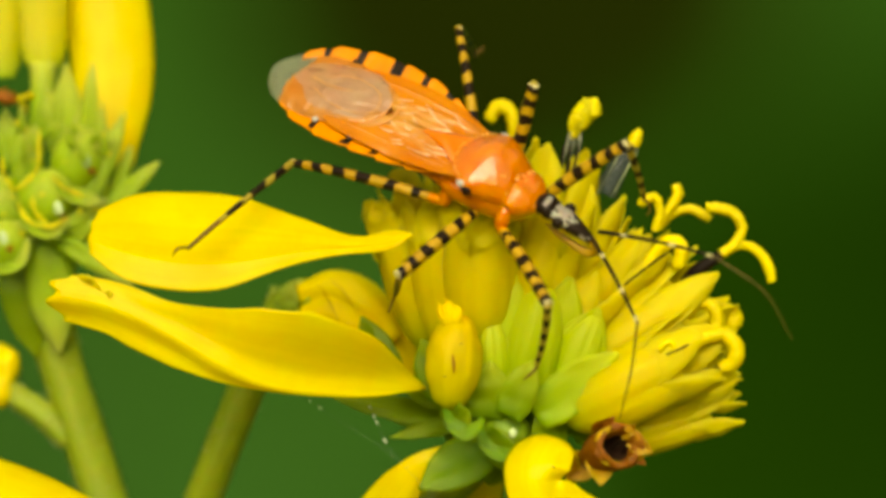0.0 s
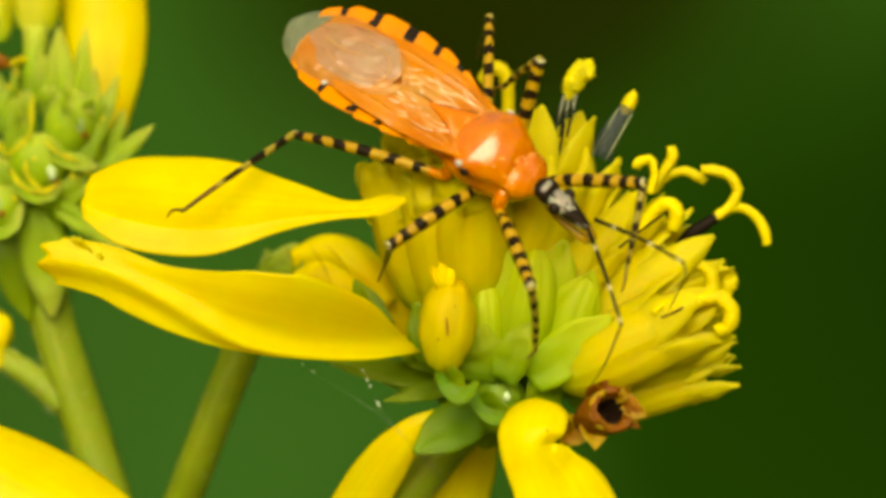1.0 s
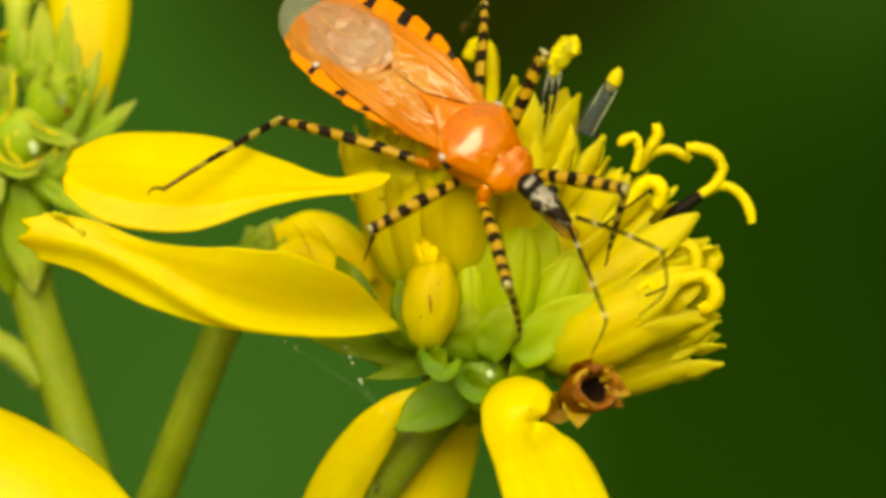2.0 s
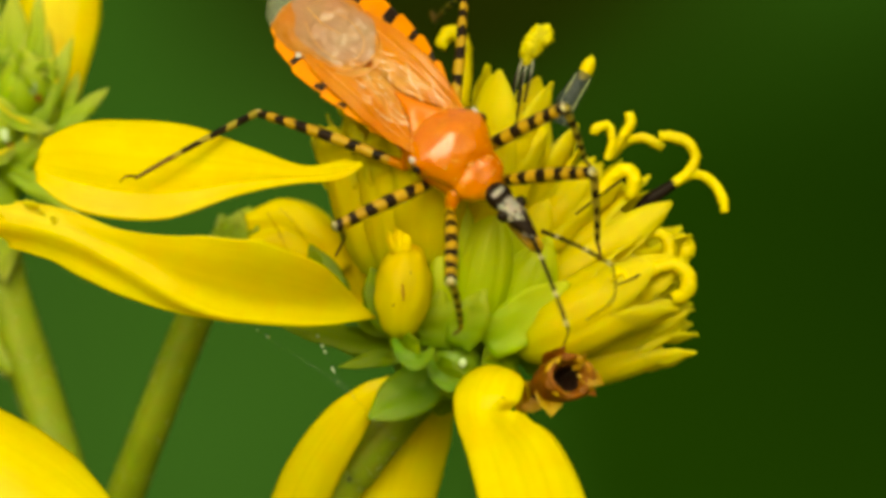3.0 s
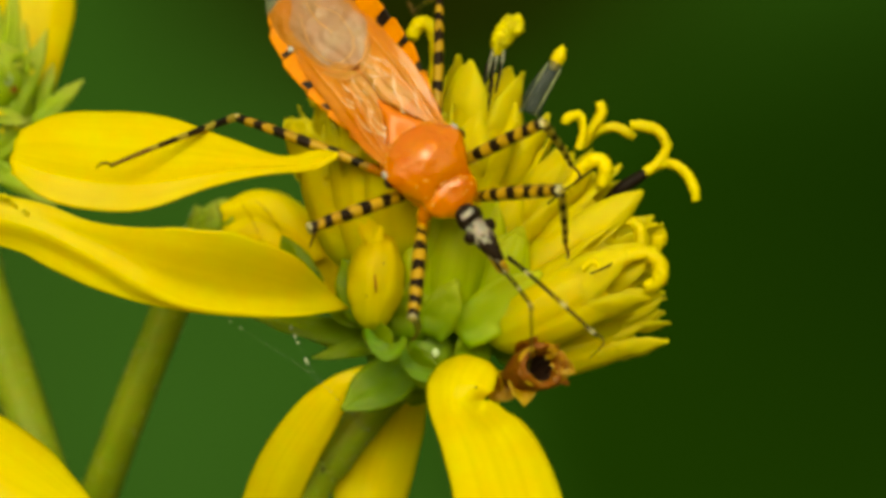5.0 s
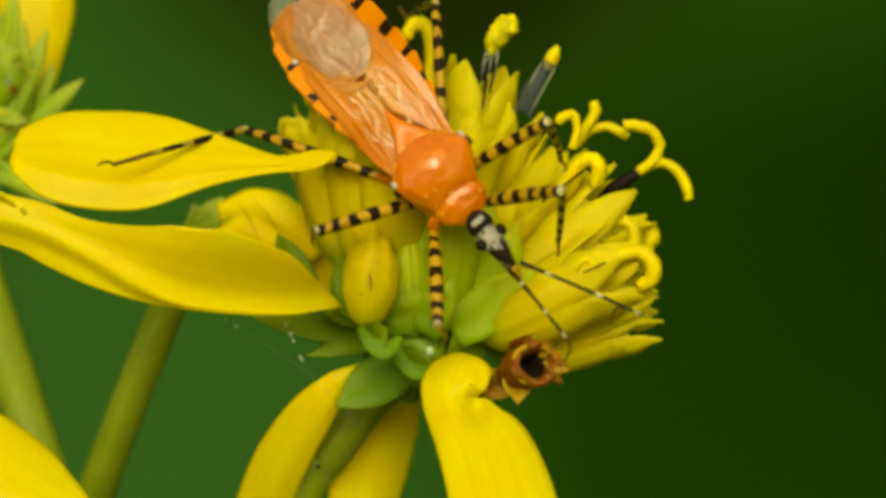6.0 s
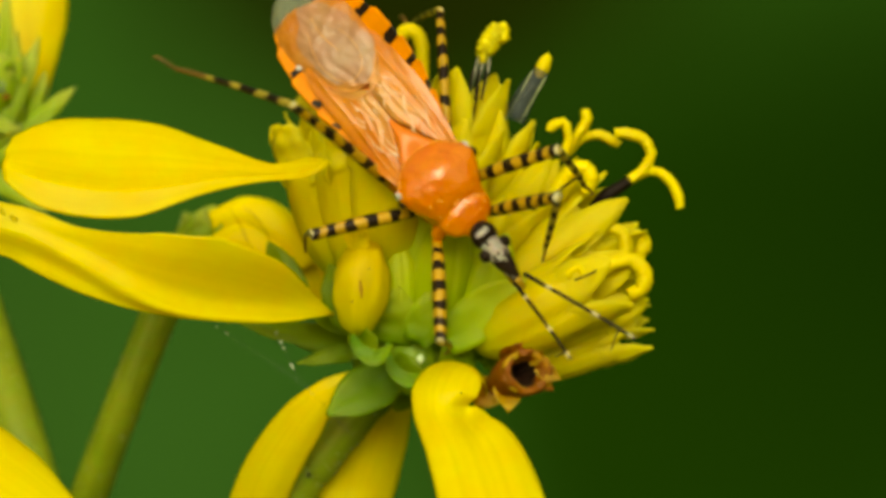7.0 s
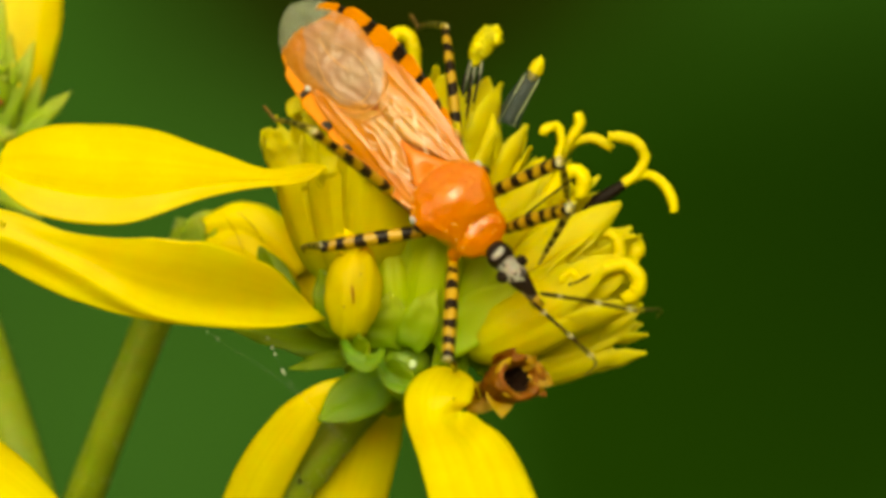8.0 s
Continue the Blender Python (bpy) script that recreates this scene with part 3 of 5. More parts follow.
# pollen shed on the rays, and small specks
bm = bmesh.new()
for k in range(26):
    f = random.random() ** 0.7
    c = Vector((-12.35 + 1.15 * f, -5.15 + random.uniform(-0.1, 0.1), -0.80 - 0.75 * f + random.uniform(-0.14, 0.10)))
    q = random.uniform(0.025, 0.07)
    lump(bm, c, (q * 1.4, q, q), (0, random.uniform(0, 180), 0), 0.5, 5, 7, seed=k)
tagged(part("pollen_crumbs", bm, STIGMA, head, "yellow pollen crumbs on a ray"), kind="stuff")
for c, q in (((-0.10, -1.55, -6.98), 0.055), ((3.72, -5.35, -7.35), 0.03), ((0.05, -5.08, -4.3), 0.03), ((0.62, -5.0, -3.2), 0.025)):
    bm = bmesh.new()
    lump(bm, c, (q * 1.3, q * 0.6, q), rough=0.4, rows=5, cols=8)
    part("speck", bm, DARK, head, "tiny dark speck")

# the yellow bud in front, with its bract
bm = bmesh.new()
lump(bm, (0.37, -4.2, -3.83), (0.96, 0.9, 1.65), (0, 4, 0), 0.09, 24, 28)
bud = part("bud", bm, BUDSKIN, head, "closed oblong yellow bud with a notched tip")
bm = bmesh.new()
for dx, dz, w, lean in ((-0.16, 0.02, 0.20, -0.10), (0.12, 0.0, 0.22, 0.10), (-0.02, 0.16, 0.20, 0.0)):
    ribbon(bm, [(0.33 + dx, -4.45, -2.75), (0.28 + dx, -4.72, -2.40), (0.20 + dx + lean, -4.78, -2.08 + dz), (0.10 + dx + lean, -4.74, -1.84 + dz)], (w, w * 1.1, w * 0.9, 0.05), (0, -1, 0.2), (-0.25,), 0.10, 6, 14, notch=0.08, seed=dx * 9 + 3)
part("bud_tip", bm, BUDPETAL, bud, "ragged orange-yellow bud tip")
bm = bmesh.new()
tube(bm, [(0.32, -5.12, -3.57), (0.36, -5.17, -3.89), (0.38, -5.14, -4.18)], (0.02, 0.045, 0.02), 6, 6)
part("slit", bm, BROWN, bud, "thin brown slit")
def chaff(base, tip, half, face, cup, mat, seed, bend):
    scale_bract(head, base, tip, half * 1.15, face, cup * 0.25, mat, seed=seed, bend=bend * 0.5)


chaff((1.87, -2.9, -5.34), (2.35, -3.4, -0.72), 0.95, (0, -1, 0.1), -0.5, LIME, 41, 0.25)
chaff((3.19, -2.9, -5.34), (4.38, -3.3, -0.95), 0.95, (0.15, -1, 0.15), -0.5, LIME, 42, 0.25)
chaff((1.29, -2.7, -5.35), (1.20, -3.2, -2.02), 0.75, (-0.1, -1, 0.1), -0.4, LIME, 43, 0.2)
chaff((3.91, -2.9, -5.04), (5.35, -3.3, -2.02), 0.85, (0.2, -1, 0.2), -0.4, LIME, 44, 0.2)
chaff((2.20, -3.7, -5.75), (3.12, -4.15, -3.78), 0.56, (0, -1, 0.2), -0.25, CHAFF, 2, 0.1)
chaff((3.20, -3.3, -5.75), (6.0, -3.6, -3.55), 0.72, (0.2, -1, 0.2), -0.25, LIME, 3, 0.1)
chaff((1.48, -3.2, -5.81), (1.66, -3.7, -3.85), 0.7, (0, -1, 0.2), -0.3, CHAFF, 31, 0.1)
# darker green on this bract stands in for the shadow left of the bud
chaff((0.31, -2.2, -5.37), (-0.76, -2.2, -3.12), 0.7, (-0.3, -1, 0.2), -0.5, BRACT, 7, 0.2)
chaff((0.12, -4.2, -5.27), (0.92, -4.4, -6.22), 0.6, (-0.2, -0.7, -0.7), -0.6, BRACT, 8, 0.2)
chaff((1.51, -3.2, -6.29), (2.73, -3.6, -7.62), 0.55, (-0.3, -1, -0.3), -0.5, BRACT, 9, 0.3)
chaff((4.22, -2.6, -5.94), (3.03, -3.2, -6.39), 0.8, (0, -1, -0.2), -0.4, BRACT, 10, 0.2)
chaff((0.91, -0.8, -6.04), (-1.86, -1.2, -6.61), 0.30, (0, -1, 0.4), -0.4, BRACT, 11, 0.1)
chaff((0.52, -0.4, -6.06), (-3.86, -0.6, -5.25), 0.5, (0, -0.8, 0.6), -0.4, BRACT, 12, 0.2)
chaff((0.71, -0.8, -5.54), (-1.86, -1.2, -4.53), 0.55, (0, -0.8, 0.6), -0.4, BRACT, 13, 0.2)
chaff((1.12, 0.4, -6.40), (-1.9, 0.4, -6.05), 0.4, (0, -0.8, 0.6), -0.4, BRACT, 14, 0.2)
chaff((1.80, -1.4, -6.79), (-0.82, -2.2, -8.33), 0.8, (-0.2, -1, 0.3), -0.25, MIDGREEN, 15, 0.15)
chaff((1.73, 0.6, -7.62), (2.33, 0.6, -8.22), 0.6, (0, -1, 0.0), -0.4, BRACT, 16, 0.1)
chaff((4.46, -1.4, -6.50), (5.42, -2, -5.48), 0.7, (0, -1, 0.0), -0.4, BRACT, 17, 0.1)
chaff((-1.68, -0.2, -4.97), (-2.88, 0, -2.38), 0.6, (-0.3, -1, 0.2), -0.4, BRACT, 18, 0.1)
# young florets still closed in the middle of the head
for k, (b, t, r) in enumerate((((2.75, -2.6, -5.6), (3.45, -3.3, -1.15), 1.0), ((3.9, -2.5, -5.5), (5.3, -3.0, -2.1), 0.85), ((1.75, -2.7, -5.6), (1.65, -3.1, -2.3), 0.7))):
    corolla(b, t, r, head, label="pale green closed floret", turn=0.4 * k, tube_mat=LIME, cut=1.0)
# bracts seen edge-on: a cup under the bud, and the rim round the young floret
for pts, half, face in (([(0.04, -4.7, -5.42), (0.34, -5, -5.94), (0.84, -5.1, -6.20), (1.42, -4.8, -5.76)], (0.08, 0.24, 0.30, 0.06), (0, -0.95, 0.3)),
                        ([(1.27, -3.9, -5.73), (1.39, -4, -6.57), (1.96, -4.1, -7.03), (2.82, -3.9, -6.93)], (0.06, 0.19, 0.26, 0.1), (0, -0.95, 0.3))):
    bm = bmesh.new()
    ribbon(bm, pts, half, face, (0.2,), 0.08, 8, 22, wave=0.05, seed=half[1])
    part("bract", bm, MIDGREEN, head, "pale green bract curled into a cup")
bm = bmesh.new()
lump(bm, (2.17, -2.6, -6.33), (0.85, 0.8, 0.85), rough=0.08)
part("young_floret", bm, CORE, head, "green unopened floret")
bm = bmesh.new()
lump(bm, (2.40, -3.46, -6.31), (0.14, 0.08, 0.16))
part("dew_drop", bm, DEWLEAF, head, "small white dew drop")

# a withered brown floret, the shade in its mouth painted near black
def hollow_cup(foot, rim, rings, inner_from, stretch):
    """An open withered cup: rings of (share of the way, radius), the last ones turned inside."""
    foot, rim = Vector(foot), Vector(rim)
    m = (rim - foot).to_track_quat("Z", "Y").to_matrix()
    bm, grid = bmesh.new(), []
    for f, r in rings:
        ring = []
        for j in range(28):
            a = 2 * math.pi * j / 28
            q = r * (1 + 0.24 * noise.noise(Vector((math.cos(a) * 1.6, math.sin(a) * 1.6, f * 1.5))))
            ring.append(foot + m @ Vector((q * math.cos(a) * stretch, q * math.sin(a), f * (rim - foot).length + 0.15 * noise.noise(Vector((math.cos(a) * 2, math.sin(a) * 2, 7))))))
        grid.append(ring)
    # inner faces take the near-black colour, as shade inside the cup
    v = sheet(bm, grid, True, lambda s, c: 1 if s >= inner_from else 0)
    cap(bm, v[0][::-1])
    cap(bm, v[-1], 1)
    return bm


withered = part("withered_floret", hollow_cup((5.05, -2.4, -7.25), (5.98, -4.75, -6.68), ((0, 0.40), (0.25, 0.54), (0.55, 0.68), (0.8, 0.75), (0.93, 0.74), (1.0, 0.68), (1.0, 0.58), (0.95, 0.52), (0.85, 0.46), (0.6, 0.40), (0.3, 0.28)), 0.74, 1.12), [BROWN, DARK], head, "withered brown floret with shade painted inside its open mouth")
for k, (b, t, h) in enumerate((((5.30, -3.9, -6.30), (5.80, -4.7, -5.72), 0.34), ((6.35, -4.2, -6.55), (7.12, -4.6, -6.95), 0.28), ((5.30, -3.6, -7.14), (5.40, -4.3, -8.05), 0.46), ((6.30, -4.1, -6.92), (6.87, -4.5, -7.32), 0.22), ((4.99, -2.9, -7.19), (4.25, -3.2, -7.95), 0.5), ((6.05, -4.2, -6.32), (6.55, -4.7, -5.95), 0.25))):
    scale_bract(withered, b, t, h * 1.15, (0.1, -1, 0.1), 0.35, AMBER if k % 3 else BROWN, "shrivelled_lobe", 30 + k)
for k in range(11):
    a = 2 * math.pi * k / 11 + random.uniform(-0.15, 0.15)
    q = random.uniform(0.16, 0.26)
    bm = bmesh.new()
    lump(bm, Vector((5.98, -4.72, -6.68)) + Vector((0.74 * math.cos(a), 0.20 * math.cos(a) + 0.08, 0.64 * math.sin(a))), (q * 1.3, 0.12, q * 0.7), (0, -math.degrees(a) + 90, 0), 0.55, 10, 12, seed=k * 1.7)
    part("shrivelled_edge", bm, BROWN if k % 3 == 0 else AMBER, withered)
for a, b in (((5.72, -4.4, -6.85), (6.1, -4.75, -6.5)), ((6.1, -4.3, -6.95), (6.3, -4.7, -6.72))):
    arm(withered, [a, Vector(a).lerp(Vector(b), 0.5) + Vector((0, -0.05, 0.06)), b], 0.04, "dry_thread", ANTHER)

# ---------------------------------------------------------------- the bud flower behind
back = thing("bud_flower", (-5.94, 5, -2.07), "half-closed yellow flower bud in a green cup on a stem", "flower bud")
stem(back, [(-5.69, 5, -1.65), (-6.45, 5.2, -3.33), (-7.41, 5.5, -5.44), (-8.90, 6.4, -9.12), (-11.0, 9.5, -14.3), (-14.5, 13, -22), (-19, 18, -38), (-20, 20, -100), (-18, 30, -400), (-14, 32, -1200)], (0.70, 0.68, 0.66, 0.68, 0.8, 1.1, 1.5, 2.5, 4.5), label="ribbed green stem")
bm = bmesh.new()
lump(bm, (-5.72, 5, -2.05), (0.62, 0.62, 1.05), (0, 35, 0), 0.1)
part("cup", bm, SEEDGREEN, back)
for k, (b, t, h) in enumerate((((-5.95, 4.3, -2.6), (-5.55, 4.3, -1.25), 0.5), ((-5.5, 4.3, -2.7), (-4.85, 4.3, -1.45), 0.5))):
    scale_bract(back, b, t, h, (-0.3, -1, 0.2), -0.25, SEEDGREEN, seed=40 + k)
for k, (spine, half) in enumerate((([(-5.62, 5, -2.17), (-4.04, 4.6, -1.75), (-2.57, 4.2, -2.78), (-1.01, 3.8, -4.63)], (0.6, 1.15, 1.15, 0.5)), ([(-5.39, 4.4, -1.64), (-4.02, 4, -1.29), (-2.87, 3.7, -1.94), (-1.73, 3.4, -3.28)], (0.35, 0.6, 0.6, 0.2)), ([(-5.26, 4, -2.47), (-4.11, 3.7, -2.29), (-2.97, 3.5, -3.07), (-1.94, 3.4, -4.52)], (0.4, 0.7, 0.7, 0.3)))):
    bm = bmesh.new()
    ribbon(bm, spine, half, (-0.15, -1, 0.3), (-0.35,), 0.12, 10, 24, seed=50 + k)
    part("folded_petal", bm, BUDPETAL, back)
# thin brown rods draw the shade lines of the petals' creases
for pts in ([(-4.61, 3.3, -1.22), (-4.20, 3.2, -1.83), (-3.78, 3.1, -2.76)], [(-4.10, 3.2, -1.11), (-3.58, 3.1, -1.62), (-3.06, 3, -2.44)]):
    bm = bmesh.new()
    tube(bm, pts, (0.008, 0.022, 0.008), 12, 6)
    part("crease_shade_line", bm, BROWN, back, "thin brown line drawn as the shade in a crease")

# ---------------------------------------------------------------- the flower going to seed
left = thing("seeding_flower", (-15.00, 8, -2.55), "yellow wingstem flower with swelling green seeds and spiky bracts", "flower")
stem(left, [(-15.00, 8, -1.91), (-14.61, 8, -4.05), (-13.65, 8, -7.06), (-12.83, 8, -9.63), (-11.46, 7.2, -13.8), (-9.6, 7, -19.5), (-7, 9, -32), (-6, 18, -100), (-16, 30, -400), (-13, 32, -1200)], (0.95, 0.84, 0.86, 0.88, 0.95, 1.2, 1.7, 2.6, 4.5), label="thick ribbed green stem")
stem(left, [(-14.14, 8, -7.17), (-15.32, 8, -6.20), (-16.61, 8, -5.34)], (0.6, 0.5, 0.45), "side_stem")
bm = bmesh.new()
lump(bm, (-15.61, 8.6, 0.45), (1.9, 1.8, 2.6), (0, 0, 0), 0.15)
part("receptacle", bm, CORE, left)
for spine, half, seed in (([(-12.80, 9.5, 3.06), (-12.74, 10, 6.35), (-13.06, 10.5, 9.66), (-13.6, 11, 14.54)], (0.8, 1.5, 1.62, 1.1), 60), ([(-15.32, 9, 6.90), (-15.33, 9.1, 7.43), (-15.39, 9.4, 9.14), (-15.58, 10, 13.11)], (0.42, 0.80, 0.95, 0.9), 61), ([(-16.83, 9, 6.56), (-16.85, 9.1, 7.28), (-16.92, 9.3, 9.35), (-17.08, 9.8, 12.66)], (0.35, 0.62, 0.75, 0.8), 62)):
    bm = bmesh.new()
    ribbon(bm, spine, half, (0.1, -1, 0.1), (-0.25,), 0.13, 14, 26, seed=seed)
    # the two smaller rays take the greener floret colour to imitate shade
    part("ray_petal", bm, RAY if seed == 60 else FLORET, left)
bm = bmesh.new()
tube(bm, [(-15.40, 8, 4.10), (-15.31, 8.6, 5.63), (-15.31, 8.9, 7.05)], (0.55, 0.42, 0.5), 12, 12)
part("petal_base", bm, SEEDGREEN, left, "olive green petal base")
# spiky bracts standing round the seeds
for k, (b, t, h) in enumerate((((-14.15, 7.6, 3.23), (-14.31, 7.8, 7.05), 0.62), ((-13.51, 7.2, 3.43), (-13.23, 7.4, 7.07), 0.36), ((-13.04, 7.2, 3.22), (-12.89, 7.4, 5.53), 0.26), ((-13.21, 6.4, 1.93), (-11.96, 6.8, 5.16), 0.42), ((-12.61, 6.4, 1.54), (-10.62, 6.8, 3.33), 0.36), ((-14.76, 7.8, 3.66), (-14.98, 8, 6.24), 0.4), ((-12.32, 7, 2.15), (-11.76, 7.2, 3.96), 0.28),
                               ((-16.31, 7.4, 3.01), (-16.56, 7.4, 5.36), 0.5), ((-12.76, 7.2, 2.37), (-12.46, 7.3, 4.46), 0.3), ((-13.78, 7, 3.00), (-13.77, 7.6, 5.37), 0.34))):
    scale_bract(left, b, t, h, (0, -1, 0.1), -0.2, SEEDGREEN, "spiky_bract", 70 + k)
for k, (c, size, tilt, drop) in enumerate((((-13.75, 6.7, 3.35), (1.0, 0.8, 1.3), 10, (-13.34, 5.95, 3.33)), ((-14.89, 6.3, 1.88), (1.1, 0.85, 1.15), 35, (-14.31, 5.55, 1.53)), ((-16.27, 6.2, 0.19), (0.95, 0.85, 1.0), 10, (-16.32, 5.35, 0.42)),
                                           ((-15.69, 6.9, 3.53), (0.6, 0.6, 1.05), 15, None), ((-13.30, 7.2, 2.26), (0.8, 0.7, 0.9), 30, None), ((-16.59, 7, 1.94), (0.7, 0.6, 0.9), 0, None), ((-14.13, 7, 0.55), (1.0, 0.8, 0.9), 0, None))):
    bm = bmesh.new()
    lump(bm, c, size, (0, tilt, 0), 0.12, seed=k * 2.0)
    seedbody = part("green_seed", bm, SEEDGREEN, left)
    if drop:
        bm = bmesh.new()
        lump(bm, drop, (0.15, 0.09, 0.26), (0, -15, 0), 0.2)
        part("dew_drop", bm, DEWLEAF, seedbody, "small white dew drop")
        bm = bmesh.new()
        lump(bm, Vector(drop) + Vector((0.22, 0.05, -0.42)), (0.13, 0.08, 0.12), rough=0.4)
        part("dry_fleck", bm, BROWN, seedbody, "small brown dried fleck")
# bracts cupping the seeds, each with a dry yellow rim
for k, (b, t, h, m) in enumerate((
    ((-14.56, 6.2, 0.02), (-12.53, 6, 1.88), 0.55, SEEDGREEN), ((-15.75, 6.4, 2.03), (-15.31, 6.6, 4.64), 0.62, SEEDGREEN), ((-14.87, 6.2, 0.23), (-14.42, 6.6, -3.90), 0.95, SEEDGREEN),
    ((-16.20, 6.6, -0.51), (-15.30, 7.2, -4.07), 0.8, BRACT), ((-14.64, 6, 0.55), (-11.52, 5.6, -1.35), 0.42, SEEDGREEN), ((-15.90, 6, 0.86), (-16.49, 6, 2.24), 0.6, SEEDGREEN),
    ((-13.27, 7, 0.45), (-12.74, 7, 1.94), 0.7, SEEDGREEN), ((-13.86, 6.6, 0.87), (-12.95, 6.4, 0.02), 0.6, SEEDGREEN))):
    scale_bract(left, b, t, h, (0.1, -1, 0.0), -0.3, m, seed=80 + k, bend=0.2)
for k, (pts, half) in enumerate((([(-14.54, 5.9, 2.72), (-14.00, 5.6, 2.12), (-13.33, 5.6, 1.87), (-12.67, 5.8, 1.66)], (0.1, 0.28, 0.36, 0.12)), ([(-15.85, 5.6, 1.66), (-15.35, 5.3, 0.90), (-14.58, 5.2, 0.61), (-13.90, 5.5, 1.03)], (0.1, 0.26, 0.32, 0.1)), ([(-16.87, 5.4, -0.61), (-16.21, 5.2, -0.77), (-15.64, 5.3, -0.44), (-15.39, 5.6, 0.44)], (0.2, 0.22, 0.22, 0.08)))):
    bm = bmesh.new()
    ribbon(bm, pts, half, (0, -0.9, 0.45), (0.3,), 0.07, 8, 24, wave=0.08, seed=95 + k)
    part("bract", bm, SEEDGREEN, left)
for pts in ([(-15.06, 6, 4.49), (-15.09, 5.9, 3.81), (-15.12, 5.8, 3.05), (-15.48, 5.7, 2.55), (-15.97, 5.6, 2.16)], [(-15.81, 5.3, 1.74), (-15.40, 5.1, 1.07), (-14.64, 5, 0.82), (-13.92, 5.3, 1.11)], [(-15.26, 5.6, 2.12), (-15.19, 5.4, 1.45), (-14.66, 5.2, 0.90)], [(-14.56, 5.7, 2.71), (-14.02, 5.4, 2.25), (-13.34, 5.4, 1.99)], [(-16.55, 6.4, 3.41), (-16.45, 6.3, 2.77), (-16.00, 5.8, 2.17)]):
    bm = bmesh.new()
    ribbon(bm, pts, (0.03, 0.085, 0.05, 0.09, 0.03), (0.2, -1, 0.2), (0.0,), 0.04, 4, 30, wave=0.12, seed=pts[0][0])
    part("dry_margin", bm, STIGMA, left, "ragged dry yellow bract margin")
for k in range(18):
    a = random.uniform(-0.5, 1.3)
    b = Vector((-14.52, 5.9, 2.55)) + Vector((random.uniform(-1.6, 2.2), random.uniform(-0.3, 0.6), random.uniform(-1.6, 1.8)))
    t = b + Vector((math.sin(a), random.uniform(-0.3, 0.1), math.cos(a))) * random.uniform(0.5, 1.2)
    scale_bract(left, b, t, random.uniform(0.10, 0.22), (random.uniform(-0.4, 0.4), -1, 0.1), -0.2, SEEDGREEN, "spiky_bract", 120 + k)
bm = bmesh.new()
for k in range(40):
    c = Vector((-14.78, 5.5, 2.33)) + Vector((random.uniform(-1.6, 2.4), random.uniform(-0.1, 0.5), random.uniform(-1.9, 2.0)))
    q = random.uniform(0.03, 0.08) if k < 27 else random.uniform(0.014, 0.026)
    lump(bm, c, (q * 1.6, q, q), (0, random.uniform(0, 180), 0), 0.5, 5, 7, seed=k)
tagged(part("pollen_crumbs", bm, STIGMA, left, "scattered dry yellow crumbs"), kind="stuff")
bm = bmesh.new()
lump(bm, (-16.45, 6.6, 5.70), (0.5, 0.3, 0.28), (0, 20, 0), 0.4)
part("withered_floret", bm, BROWN, left, "small withered brown floret")
bm = bmesh.new()
for k in range(7):
    lump(bm, Vector((-15.98, 6.6, 5.32)) + Vector((random.uniform(-0.5, 0.5), 0, random.uniform(-0.9, 0.5))), (0.2, 0.15, 0.16), rough=0.5, rows=6, cols=8, seed=k)
part("pollen_mass", bm, BUDSKIN, left, "orange pollen crumbs")
for k, c in enumerate(((-16.56, 8, -4.48), (-16.75, 7.8, -5.33), (-17.03, 8, -4.27))):
    bm = bmesh.new()
    lump(bm, c, (0.5, 0.5, 0.72), (0, 10 * k, 0), 0.3, seed=k + 9.0)
    part("side_bud", bm, STIGMA, left)

# ---------------------------------------------------------------- the flower at the lower edge
low = thing("lower_flower", (-16.57, -2, -10.98), "yellow wingstem flower with broad bright rays", "flower")
bm = bmesh.new()
ribbon(bm, [(-19.13, -2, -8.03), (-16.48, -2.6, -8.18), (-14.09, -3, -9.12), (-11.53, -3.2, -10.56), (-8.83, -3, -12.33)], (0.8, 1.5, 1.75, 1.6, 0.5), (0.1, -0.8, 0.6), (-0.2,), 0.13, 14, 34, notch=0.3, seed=90)
part("ray_petal", bm, RAY, low)
bm = bmesh.new()
lump(bm, (-19.81, -1.5, -8.66), (1.6, 1.6, 1.5), rough=0.1)
part("receptacle", bm, CORE, low)
stem(low, [(-19.81, -1.5, -9.05), (-19.68, 0, -12.18), (-20, 4, -36), (-21, 18, -110), (-18, 30, -400), (-14, 32, -1200)], (0.9, 0.9, 1.1, 1.6, 2.6, 4.5))

# ---------------------------------------------------------------- silk with dew
def silk(points, drops):
    web = thing("silk_thread", points[0], "fine spider silk thread beaded with dew", "spider silk", "silk threads")
    bm = bmesh.new()
    tube(bm, points, (0.006, 0.006), 20, 5)
    part("thread", bm, SILK, web)
    p = smooth_path(points, 60)
    for f, s in drops:
        bm = bmesh.new()
        lump(bm, p[int(f * 59)], (s * 0.7, s * 0.6, s * 0.95), (0, -30, 0), 0.3, rows=6, cols=8)
        part("dew_bead", bm, DEW, web)


silk([(-2.82, -2.4, -4.87), (-2.33, -2.3, -5.95), (-1.84, -2.1, -6.94), (-0.86, -2, -8.03)], ((0.06, 0.05), (0.2, 0.05), (0.30, 0.075), (0.36, 0.06), (0.56, 0.07), (0.6, 0.05)))
silk([(-4.78, -2.2, -5.17), (-3.70, -2.2, -5.90), (-1.84, -2.2, -7.13), (0.12, -2.6, -9.06)], ((0.06, 0.05), (0.18, 0.055), (0.2, 0.04)))

